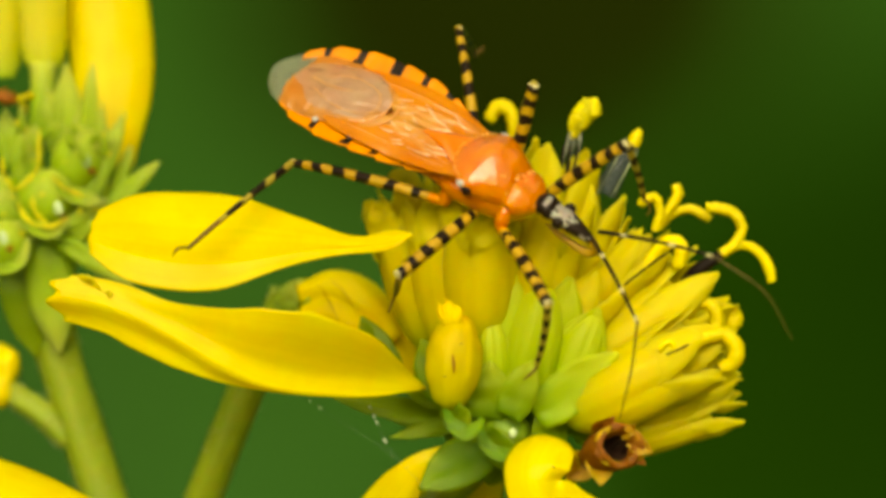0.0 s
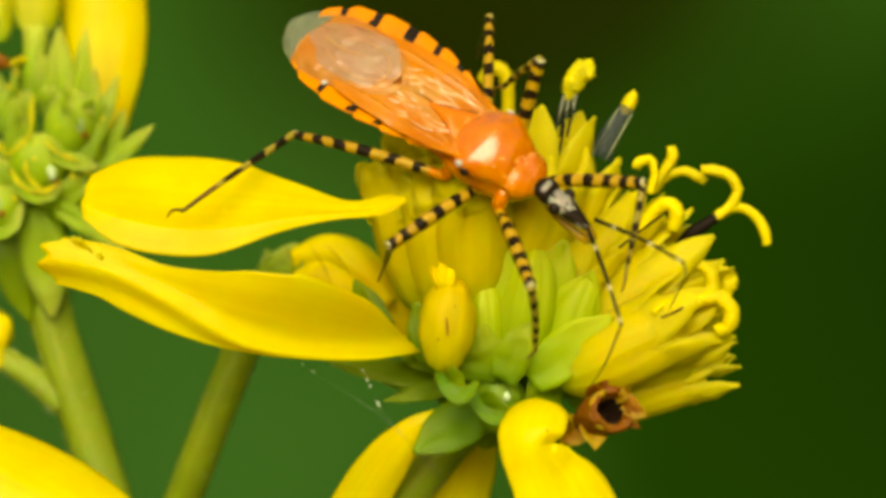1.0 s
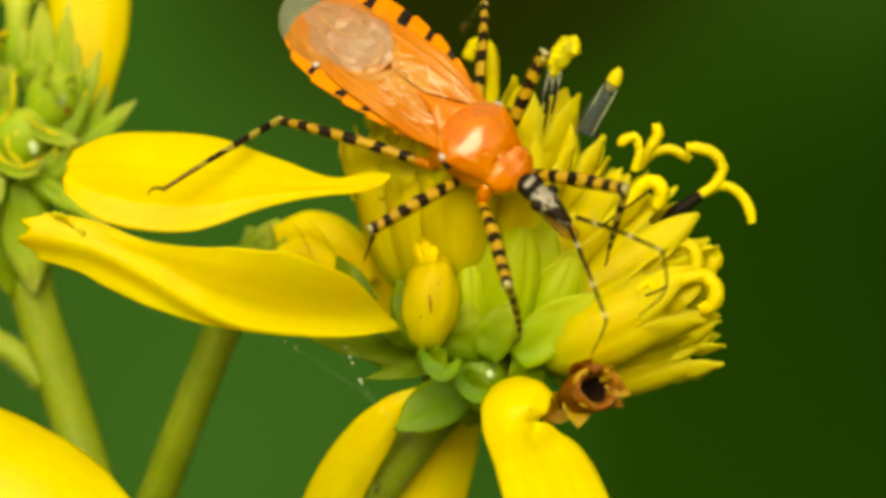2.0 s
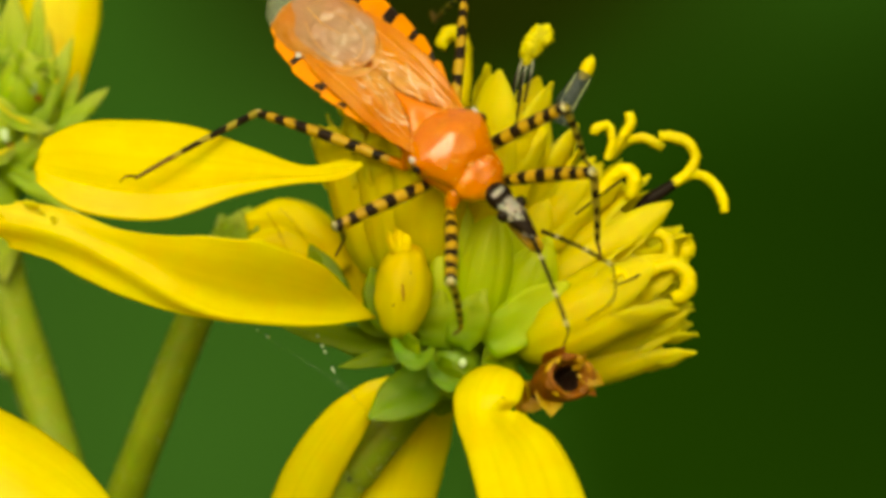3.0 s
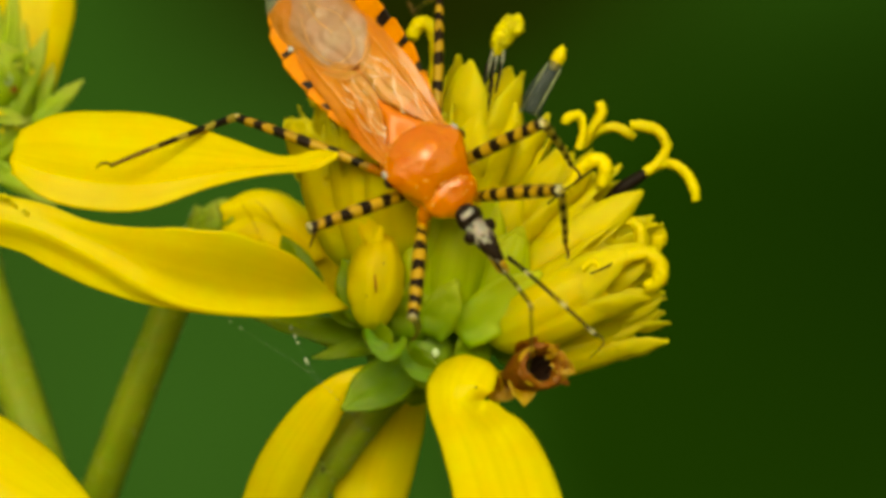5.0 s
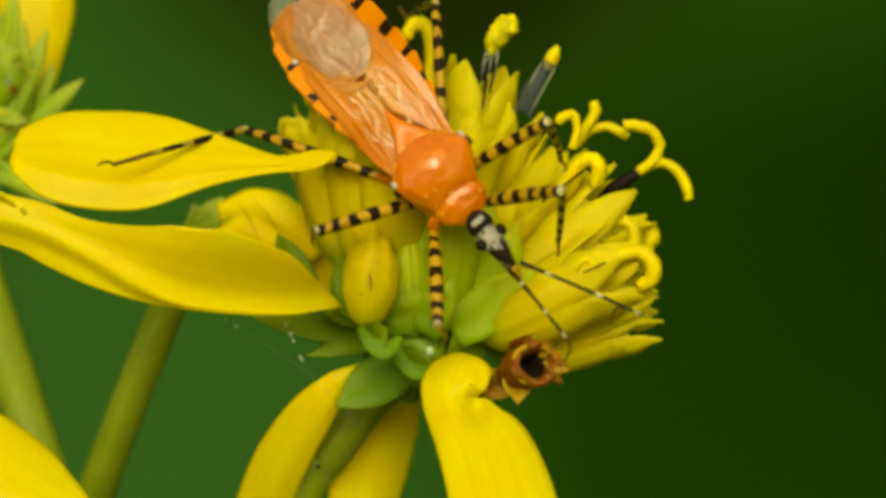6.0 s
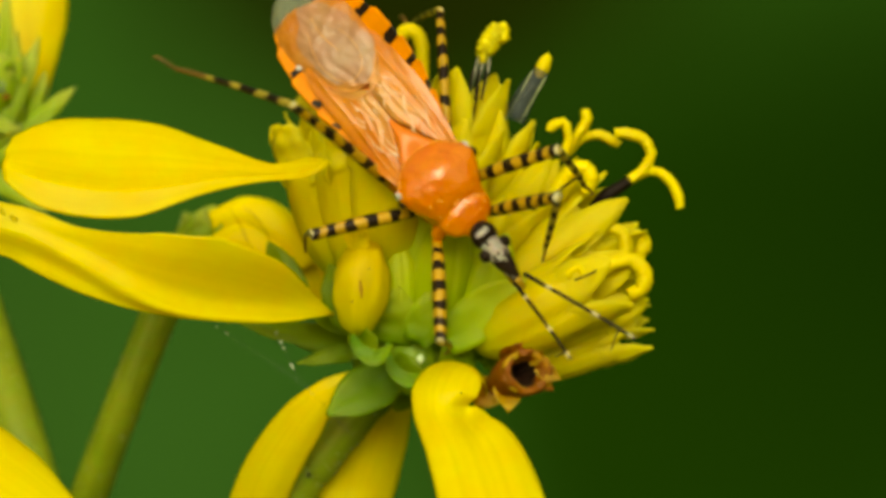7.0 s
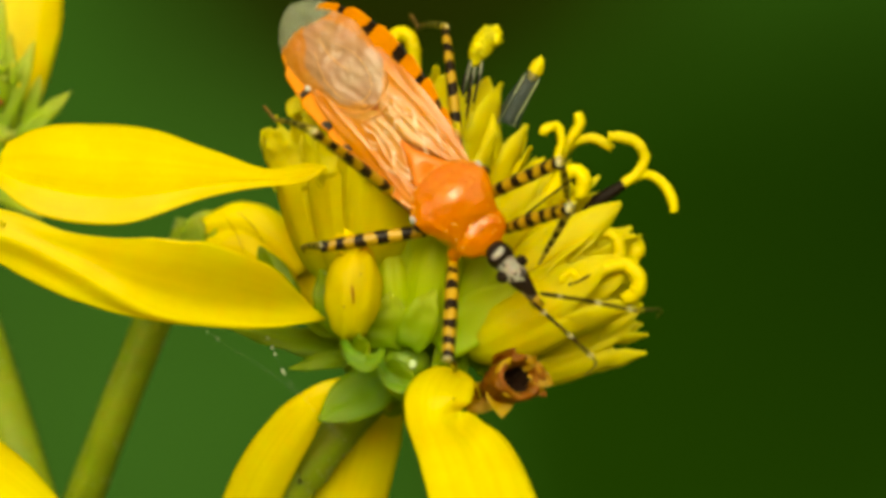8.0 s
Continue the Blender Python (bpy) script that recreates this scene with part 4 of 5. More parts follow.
# ---------------------------------------------------------------- the assassin bug
bug = thing("assassin_bug", (0, 0, 0), "orange assassin bug with banded legs walking on a flower", "insect")
bug.location = (0, 0, 0)


def loft(bm, sections, n=28, power=2.2, mat=0):
    """A body lofted along x through sections: x, half width, middle height, rise, drop."""
    xs = np.array(sections, float)
    s = np.linspace(0, len(xs) - 1, 8 * (len(xs) - 1) + 1)
    rows = smooth_path(np.pad(xs, ((0, 0), (0, 0)))[:, :3], len(s)), smooth_path(np.c_[xs[:, 3:5], xs[:, 0] * 0], len(s))
    grid = []
    for (x, w, z), (up, dn, _) in zip(*rows):
        ring = []
        for k in range(n):
            a = 2 * math.pi * k / n
            c, d = math.cos(a), math.sin(a)
            y = math.copysign(abs(c) ** (2 / power), c) * max(w, 0.01)
            h = math.copysign(abs(d) ** (2 / power), d) * (max(up, 0.01) if d > 0 else max(dn, 0.01))
            ring.append((x, y, z + h))
        grid.append(ring)
    v = sheet(bm, grid, True, mat)
    cap(bm, v[0][::-1])
    cap(bm, v[-1])
    return bm


def twisted(bm):
    """Rolls the abdomen and the wings a little about the body's length, as the bug carries them."""
    for v in bm.verts:
        x, y, z = v.co
        f = min(1.0, max(0.0, (-x - 1.2) / 2.6))
        f = f * f * (3 - 2 * f)
        a = radians(13) * f
        v.co.y = y * math.cos(a) - (z - 0.4) * math.sin(a) + 0.21 * f 
        v.co.z = 0.4 + y * math.sin(a) + (z - 0.4) * math.cos(a) - 0.55 * (max(0.0, -x - 4.0) / 5.0) ** 1.6
        v.co.x = x - 0.06 * max(0.0, -x - 4.0)
    return bm


bm = bmesh.new()
loft(bm, [(-8.45, 0.3, 0.22, 0.08, 0.1), (-8.0, 0.9, 0.2, 0.12, 0.12), (-7.0, 1.35, 0.18, 0.14, 0.16), (-5.4, 1.5, 0.16, 0.16, 0.2), (-3.6, 1.36, 0.14, 0.2, 0.3), (-2.0, 1.15, 0.05, 0.3, 0.6), (-0.9, 1.1, 0.0, 0.3, 0.7)])
part("abdomen", twisted(bm), SCUTE, bug, local=True)
bm = bmesh.new()
loft(bm, [(-2.4, 0.8, -0.1, 0.3, 0.6), (-1.2, 1.28, 0.0, 0.45, 0.95), (-0.4, 1.3, 0.0, 0.5, 1.0), (0.4, 1.1, -0.1, 0.5, 0.95), (1.0, 0.85, -0.1, 0.4, 0.8), (1.6, 0.4, 0.0, 0.2, 0.35)])
part("thorax", bm, ORANGE, bug, local=True)

# the thorax shield: x, half width, middle height, rise, drop
SHIELD = [(-1.72, 0.30, 0.66, 0.06, 0.2), (-1.58, 0.72, 0.68, 0.14, 0.25), (-1.30, 1.10, 0.68, 0.28, 0.35), (-0.95, 1.36, 0.66, 0.42, 0.45), (-0.58, 1.52, 0.62, 0.54, 0.5), (-0.15, 1.40, 0.52, 0.64, 0.6), (0.28, 1.18, 0.38, 0.68, 0.6), (0.62, 1.00, 0.26, 0.58, 0.6), (0.86, 0.97, 0.16, 0.52, 0.6), (1.12, 0.94, 0.08, 0.46, 0.55), (1.38, 0.72, 0.03, 0.32, 0.4), (1.55, 0.36, 0.0, 0.18, 0.2)]


def shield_dome(x, y):
    """The round boss of the hind lobe, over its lower shoulders."""
    return 0.26 * math.exp(-((x + 0.42) / 0.62) ** 2 - (y / 0.68) ** 2)


def shield_top(x, y):
    xs = [r[0] for r in SHIELD]
    w, zc, up = (float(np.interp(x, xs, [r[k] for r in SHIELD])) for k in (1, 2, 3))
    return zc + up * max(0.0, 1 - abs(y / w) ** 2.2) ** (1 / 2.2) + shield_dome(x, y), w


bm = bmesh.new()
loft(bm, SHIELD, 40)
for v in bm.verts:
    x, y, z = v.co
    if z > 0.35:
        furrow = math.exp(-((x - 0.66 - 0.16 * abs(y)) / 0.11) ** 2) * 0.10 + math.exp(-(y / 0.13) ** 2) * math.exp(-((x - 0.95) / 0.32) ** 2) * 0.08
        bead = math.exp(-((math.hypot((x + 0.35) / 1.28, y / 1.42) - 1.0) / 0.05) ** 2) if x < -0.6 else 0.0
        v.co.z += shield_dome(x, y) + 0.06 * math.exp(-((x - 1.0) / 0.2) ** 2 - ((abs(y) - 0.42) / 0.24) ** 2)
        v.co.z -= furrow + 0.05 * bead + 0.035 * noise.noise(Vector((x * 3.2, y * 3.2, 0))) + 0.022 * noise.noise(Vector((x * 8, y * 8, 3)))
pron = part("pronotum", bm, ORANGE, bug, "glossy domed orange thorax shield", local=True)
bm = bmesh.new()
loft(bm, [(-3.1, 0.05, 0.72, 0.05, 0.1), (-2.6, 0.20, 0.72, 0.16, 0.2), (-2.1, 0.42, 0.72, 0.22, 0.2), (-1.6, 0.72, 0.66, 0.16, 0.2), (-1.1, 0.95, 0.55, 0.10, 0.2)])
for v in bm.verts:
    x, y, z = v.co
    if z > 0.6:
        v.co.z -= 0.10 * math.exp(-(y / 0.22) ** 2) * math.exp(-((x + 1.5) / 0.45) ** 2)
part("scutellum", bm, SCUTE, bug, "triangular orange plate between the wings", local=True)
for sgn in (-1, 1):
    bm = bmesh.new()
    lump(bm, (-0.50, sgn * 1.50, 0.56), (0.20, 0.12, 0.17), rough=0.2, rows=8, cols=10)
    part("shoulder_spot", bm, BLACK, pron, "black shoulder spot", local=True)
    bm = bmesh.new()
    lump(bm, (-0.76, sgn * 1.42, 0.70), (0.17, 0.11, 0.12), rough=0.2, rows=6, cols=10)
    part("shoulder_rim", bm, PEARL, pron, "pale shoulder rim", local=True)
# bumps coloured paler than the shield, to stand in for its glints
bm = bmesh.new()
for k in range(46):
    if k < 18:
        a = radians(-62 + 124 * k / 17) + random.uniform(-0.03, 0.03)
        x, y, q = -0.35 - 1.30 * math.cos(a), 1.40 * math.sin(a), random.uniform(0.03, 0.055)
    else:
        y = random.uniform(-1.0, 1.0)
        x = 0.70 + 0.16 * abs(y) + random.uniform(-0.07, 0.08) if k < 27 else (1.25 - 0.25 * y * y + random.uniform(-0.1, 0.1) if k < 33 else random.uniform(-0.6, 1.3))
        q = random.uniform(0.025, 0.07)
    z, w = shield_top(x, y * 0.9)
    y *= 0.85 * w if k >= 18 else 1.0
    z, w = shield_top(x, y)
    lump(bm, (x, y, z - (0.0 if k < 18 else 0.03)), (q, q, q), rows=5, cols=8)
tagged(part("stippling", bm, material("glint_orange", (0.82, 0.36, 0.05), 0.12, 0.05, gloss=0.9, coat=1.0), pron, "tiny bumps with their glints put into a paler colour", local=True), kind="stuff")

# the banded rim of the abdomen
RIM = (-1.9, -3.0, -4.1, -5.1, -6.5, -7.65, -8.4)


def rim_half(x):
    return float(np.interp(-x, (1.9, 2.8, 4.2, 5.4, 6.5, 7.4, 8.0, 8.5), (1.42, 1.62, 1.84, 1.93, 1.86, 1.62, 1.28, 0.8)))


for sgn in (-1, 1):
    for a, b in zip(RIM, RIM[1:]):
        bm = bmesh.new()
        grid_a, grid_b = [], []
        for i in range(17):
            f = i / 16
            x = a + (b - a) * f
            w = rim_half(x) + (-0.10 if sgn < 0 else 0.10 * min(1, (-x - 1.9) / 2)) + 0.12 * f ** 0.7 * min(1, (1 - f) * 9) - 0.03
            up, dn = [], []
            for u in (0, 0.15, 0.3, 0.45, 0.6, 0.72, 0.84, 0.93, 1.0):
                y = sgn * (w - (0.95 if sgn < 0 else 1.15) * (1 - u))
                z = 0.30 + (0.10 if sgn < 0 else 0.32) * u * u + 0.02 * noise.noise(Vector((x * 4, y * 4, 1)))
                up.append((x, y, z + 0.06 * (1 - 0.6 * u)))
                dn.append((x, y, z - 0.06 * (1 - 0.6 * u)))
            grid_a.append(up)
            grid_b.append(dn)
        dark = (lambda s, c, a=a: 1 if s < 0.20 + 0.06 * math.sin(9 * c + a) and 0.30 < c < 0.74 else 0) if sgn < 0 else (lambda s, c, a=a: 1 if s < 0.25 + 0.06 * math.sin(7 * c + 3 * a) and c > 0.2 else 0)
        va, vb = sheet(bm, grid_a, mat=dark), sheet(bm, grid_b, mat=dark)
        for i in range(16):
            cap(bm, (va[i][-1], va[i + 1][-1], vb[i + 1][-1], vb[i][-1]), dark(i / 16, 0.87) if sgn > 0 else 0)
        for i in (0, 16):
            for j in range(8):
                cap(bm, (va[i][j], va[i][j + 1], vb[i][j + 1], vb[i][j]), dark(i / 16, 0.5))
        plate = part("rim_plate", twisted(bm), [MARGIN, BLACK], bug, "orange rim plate with a black band", local=True)
        if sgn > 0 and a in (-4.1, -5.1) or sgn < 0 and a in (-5.1, -6.5):
            bm = bmesh.new()
            x = a - 0.12
            lump(bm, (x, sgn * (rim_half(x) - 0.55), 0.46), (0.12, 0.11, 0.05), (0, 0, 30), 0.3, 6, 10)
            part("pale_fleck", twisted(bm), PEARL, plate, "pale pearly fleck", local=True)

# wings
VEINS = (((1.0, 1.06), (2.4, 1.14), (4.0, 1.10), (5.4, 1.08), (6.2, 1.0)), ((1.1, 0.98), (2.2, 0.88), (3.2, 0.80), (3.9, 0.66), (4.6, 0.60)), ((2.0, 0.58), (2.9, 0.22), (3.6, 0.16), (4.4, 0.30)), ((2.5, 0.84), (3.2, 0.52), (4.0, 0.46), (4.5, 0.56)))


def vein_at(line, x):
    return float(np.interp(x, [p[0] for p in line], [p[1] for p in line]))


def wing_top(x, y, sgn, lift):
    """The height of the leathery wing, with ridges along its veins and folds between them."""
    z = 0.74 - 0.10 * (y / 1.5) ** 2 - 0.028 * (-x - 1) + lift
    z += 0.05 * noise.noise(Vector((x * 0.6, y * 1.6, sgn))) + 0.022 * noise.noise(Vector((x * 0.9, y * 4.0 + x * 0.6, sgn))) + 0.010 * noise.noise(Vector((x * 2.4, y * 6, 4)))
    for line in VEINS:
        if line[0][0] < -x < line[-1][0]:
            z += 0.055 * math.exp(-((y - vein_at(line, -x)) / 0.07) ** 2) * (0.75 + 0.5 * noise.noise(Vector((x * 1.7, line[0][0] * 5, sgn)))) * min(1, (-x - line[0][0]) * 3, (line[-1][0] + x) * 3)
    return z


for sgn, lift in ((-1, 0.03), (1, 0.0)):
    bm = bmesh.new()
    up, dn = [], []
    for i in range(65):
        x = -0.85 - 5.55 * i / 64
        inner = float(np.interp(-x, (0.85, 1.4, 1.9, 3.0, 4.4, 4.75, 5.2, 5.8, 6.4), (1.0, 0.86, 0.60, 0.02, 0.02, 0.40, 0.78, 0.98, 1.02)))
        outer = float(np.interp(-x, (0.85, 2.0, 3.4, 5.0, 6.0, 6.4), (1.22, 1.36, 1.44, 1.40, 1.26, 1.06))) + (0.10 if sgn < 0 else 0.16) * min(1, -x - 0.85)
        a, b = [], []
        for j in range(41):
            y = inner + (outer - inner) * j / 40
            z = wing_top(x, y, sgn, lift)
            a.append((x, sgn * y, z))
            b.append((x, sgn * y, z - 0.05))
        up.append(a)
        dn.append(b)
    # paler inner cell, whose colour also carries the wing's cream sheen
    cell = lambda s, c: 1 if 0.27 < s < 0.78 and c < 0.42 + 0.10 * math.sin(7 * s) else 0
    va, vb = sheet(bm, up, mat=cell), sheet(bm, dn)
    for i in range(64):
        for j in (0, -1):
            cap(bm, (va[i][j], va[i + 1][j], vb[i + 1][j], vb[i][j]))
    wing = part("forewing", twisted(bm), [CORIUM, PALE_SHEEN], bug, "leathery orange forewing with a paler inner cell, partly painted sheen", local=True)
    for line in VEINS:
        bm = bmesh.new()
        xs = np.linspace(line[0][0] + 0.05, line[-1][0] - 0.05, 9)
        tube(bm, [(-x, sgn * vein_at(line, x), wing_top(-x, vein_at(line, x), sgn, lift) - 0.012) for x in xs], (0.008, 0.022, 0.010, 0.020, 0.006), 40, 8)
        part("vein", twisted(bm), VEIN, wing, local=True)
for sgn, lift in ((1, -0.03), (-1, 0.03)):
    bm = bmesh.new()
    up, dn = [], []
    for i in range(89):
        x = -4.62 - 4.5 * (i / 88) ** 1.15
        w = float(np.interp(-x, (4.62, 4.66, 4.76, 4.92, 5.2, 5.6, 6.4, 7.2, 7.8, 8.2, 8.6, 8.9, 9.05, 9.12), (0.06, 0.30, 0.52, 0.70, 0.88, 1.02, 1.15, 1.19, 1.12, 1.02, 0.82, 0.54, 0.3, 0.06)))
        a, b = [], []
        for j in range(41):
            u = 2 * j / 40 - 1
            y = 0.08 - sgn * 0.07 + u * w * 1.10
            z = 0.64 - 0.07 * (y / 1.3) ** 2 - 0.045 * max(0, -x - 6) + lift + 0.04 * noise.noise(Vector((x * 0.9, y * 1.8, sgn * 3)))
            z += 0.07 * (0.5 - abs(noise.noise(Vector((x * 0.8 + 4, y * 2.2, sgn * 2))))) + 0.03 * (0.5 - abs(noise.noise(Vector((x * 1.9, y * 3.1 + 2, sgn * 5))))) + 0.012 * noise.noise(Vector((x * 3.4, y * 4.5, sgn)))
            z -= 0.10 * abs(u) ** 6
            a.append((x, y, z))
            b.append((x, y, z - 0.02))
        up.append(a)
        dn.append(b)
    tip = lambda s, c: 1 if s > 0.80 + 0.03 * math.sin(6 * c) else (0 if ((s - 0.38) / 0.42) ** 2 + ((c - 0.5) / 0.43) ** 2 < 1 + 0.45 * noise.noise(Vector((5 * s, 5 * c, 1.7))) else 2)
    va, vb = sheet(bm, up, mat=tip), sheet(bm, dn, mat=tip)
    mem = part("wing_membrane", twisted(bm), [MEMBRANE, CLEARTIP, SHEATH], bug, "thin pinkish wing membrane with a clear grey tip", local=True)
# fine lines and the thick fold round the front of the membrane
for loop, r in (([(-7.3, -0.25, 0.69), (-6.4, -0.62, 0.72), (-5.5, -0.62, 0.74), (-5.0, -0.30, 0.74), (-5.02, 0.24, 0.74), (-5.5, 0.62, 0.74), (-6.4, 0.70, 0.72), (-7.2, 0.35, 0.69)], 0.013),
                ([(-5.6, -0.98, 0.66), (-5.0, -0.76, 0.69), (-4.68, -0.36, 0.71), (-4.60, 0.15, 0.72), (-4.74, 0.62, 0.71), (-5.2, 1.02, 0.68)], 0.022),
                ([(-4.55, -0.75, 0.74), (-4.32, -0.3, 0.78), (-4.30, 0.2, 0.78), (-4.5, 0.7, 0.75)], 0.025),
                ([(-6.0, 0.15, 0.74), (-6.8, 0.05, 0.70), (-7.7, 0.2, 0.64)], 0.016)):
    bm = bmesh.new()
    tube(bm, loop, (0.008, r, r, r * 0.8, 0.006), 48, 8)
    part("vein", twisted(bm), VEIN, mem, local=True)

# pale glossy streaks drawn as glints on the leathery part and the membrane's front
for k in range(22):
    bm = bmesh.new()
    if k < 9:
        x, y = random.uniform(-4.9, -3.5), random.uniform(-0.8, 0.8)
        a, q = random.uniform(-1.0, 1.0), random.uniform(0.14, 0.36)
        dx, dy = math.cos(a) * q, math.sin(a) * q
    else:
        x, y = random.uniform(-3.9, -2.0), random.choice((-1, 1)) * random.uniform(0.35, 1.05)
        dx, dy = random.uniform(0.3, 0.75), -0.16 * math.copysign(1, y)
    z = wing_top(max(x, -4.6), abs(y), math.copysign(1, y), 0.02)
    tube(bm, [(x - dx, y - dy, z - 0.03), (x + 0.3 * dy, y - 0.2 * dx, z - 0.012), (x + dx, y + dy, z - 0.03)], (0.012, 0.048, 0.012), 12, 7)
    part("glint_streak", twisted(bm), GLINT, mem, "pale glossy streak standing in for a glint", local=True)

# head
def head_marks(s, c):
    side = math.sin(2 * math.pi * c)
    x = 1.42 + 2.2 * s
    patch = noise.noise(Vector((x * 4.2, math.cos(6.28 * c) * 2.2, 0.4))) + 0.4 * noise.noise(Vector((x * 9, math.cos(6.28 * c) * 5, 2.4)))
    if side < -0.15:
        return 2
    if x < 2.28:
        if side > 0.86 + 0.5 * patch and 1.78 < x + 0.14 * patch < 2.06:
            return 1
        return 0 if side > 0.05 or x < 1.85 else (2 if patch < 0.15 else 0)
    if x < 2.92 + 0.3 * patch:
        return 1 if side > 0.42 + 1.2 * patch else (0 if side > 0.10 else 2)
    return 1 if patch > 0.30 else 0


bm = bmesh.new()
loft(bm, [(1.42, 0.24, 0.02, 0.2, 0.2), (1.68, 0.40, 0.04, 0.32, 0.28), (1.98, 0.46, 0.02, 0.34, 0.32), (2.25, 0.36, -0.06, 0.26, 0.32), (2.6, 0.40, -0.14, 0.27, 0.32), (2.95, 0.34, -0.26, 0.24, 0.28), (3.35, 0.22, -0.40, 0.19, 0.2), (3.62, 0.15, -0.5, 0.13, 0.14)], mat=head_marks)
headpart = part("head", bm, [BLACK, WHITE, LEGGOLD], bug, "long black and white mottled head", local=True)
for sgn in (-1, 1):
    bm = bmesh.new()
    lump(bm, (2.5, sgn * 0.42, -0.04), (0.22, 0.19, 0.22), rows=8, cols=12)
    part("eye", bm, BLACK, headpart, "round black eye", local=True)
bm = bmesh.new()
tube(bm, [(3.65, 0, -0.5), (3.85, 0, -0.85), (3.5, 0, -1.15), (2.6, 0, -1.0), (1.9, 0, -0.75)], (0.13, 0.15, 0.16, 0.13, 0.05), 26, 9)
part("beak", bm, LEGGOLD, headpart, "curved yellow beak folded under the head", local=True)

HIPS = {'RF': (0.80, -1.15, -0.70), 'RM': (-0.2, -0.72, -0.62), 'RH': (-1.4, -1.05, -0.85), 'LF': (1.15, 0.75, -0.75), 'LM': (-0.2, 1.0, -0.85), 'LH': (-1.4, 1.05, -0.85), 'AR': (3.75, -0.22, -0.2), 'AL': (3.75, 0.22, -0.2)}
FEMUR = {'RF': 3.9, 'LF': 3.9, 'RM': 4.15, 'LM': 3.8, 'RH': 5.9, 'LH': 5.6, 'AR': 3.75, 'AL': 4.4}
SHANK = {'RF': 2.9, 'LF': 2.9, 'RM': 2.8, 'LM': 2.8, 'RH': 5.3, 'LH': 5.0, 'AR': 3.6, 'AL': 3.9}


def banded(bm, length, radii, bands, base=0, band=1, tail=None, n=60, sides=10, root=0.0, knee=2.0):
    def pick(s, c):
        s = s + 0.008 * math.sin(12.6 * c + 9 * s)
        if root and s < root:
            return 2
        if s > knee:
            return 3
        if tail is not None and s > tail:
            return 2
        return band if any(a <= s <= b for a, b in bands) else base
    return tube(bm, [(0, 0, 0), (length * 0.35, 0, 0.02 * length), (length * 0.7, 0, 0.02 * length), (length, 0, 0)], radii, n, sides, mat=pick)


LEGS = {}
for leg, hip in HIPS.items():
    if leg[0] == "A":
        bm = bmesh.new()
        banded(bm, FEMUR[leg], (0.075, 0.065, 0.06, 0.055), ((0.19, 0.24), (0.57, 0.63), (0.92, 0.98)), 0, 1, n=90)
        upper = part("antenna_base", bm, [BLACK, RING], bug, "thin black antenna segment with white rings", local=True)
        bm = bmesh.new()
        tube(bm, [(0, 0, 0), (SHANK[leg] * 0.5, 0, 0.1 if leg == "AR" else 0.42), (SHANK[leg], 0, -0.15)], (0.045, 0.035, 0.02), 20, 7)
        lower = part("antenna_whip", bm, WHIP, bug, "thin brown antenna end", local=True)
    else:
        hind = leg[1] == "H"
        bm = bmesh.new()
        lump(bm, (hip[0] - 0.05, hip[1] * 0.88, hip[2] + 0.28), (0.27, 0.27, 0.5), (math.copysign(18, hip[1]), 0, 0), rows=10, cols=12)
        part("coxa", bm, ORANGE, bug, local=True)
        bm = bmesh.new()
        bands = ((0.10, 0.16), (0.24, 0.315), (0.415, 0.505), (0.59, 0.675), (0.76, 0.845), (0.92, 0.985)) if not hind else ((0.135, 0.19), (0.29, 0.355), (0.455, 0.535), (0.61, 0.69), (0.76, 0.835), (0.905, 0.97))
        banded(bm, FEMUR[leg], (0.17, 0.23, 0.245, 0.23, 0.20) if not hind else (0.17, 0.20, 0.195, 0.17, 0.14), bands, root=0.09 if hind else 0.05, knee=0.985)
        upper = part("femur", bm, [LEGGOLD, BLACK, MARGIN, RING], bug, "thick yellow upper leg with black rings", local=True)
        bm = bmesh.new()
        L = SHANK[leg]
        bands = ((0.07, 0.17), (0.26, 0.38), (0.46, 0.60)) if hind else ((0.03, 0.09), (0.2, 0.3), (0.42, 0.52), (0.62, 0.72), (0.82, 0.92))
        banded(bm, L, (0.15, 0.13, 0.11, 0.085) if not hind else (0.14, 0.12, 0.09, 0.07), bands, tail=0.66 if hind else None)
        lower = part("tibia", bm, [LEGPALE, BLACK, TARSUS], bug, "slender pale lower leg with dark rings", local=True)
        bm = bmesh.new()
        rise = 0.42 if hind else {"RM": -0.55, "RF": -0.3}.get(leg, 0.0)
        tube(bm, [(L - 0.03, 0, 0), (L + 0.22, 0, 0.12 + rise * 0.4), (L + 0.58, 0, 0.10 + rise), (L + 0.76, 0, rise * 0.9 - 0.08)], (0.06, 0.05, 0.045, 0.02), 14, 7)
        part("tarsus", bm, TARSUS, lower, "thin brown clawed foot", local=True)
    LEGS[leg] = (upper, lower)

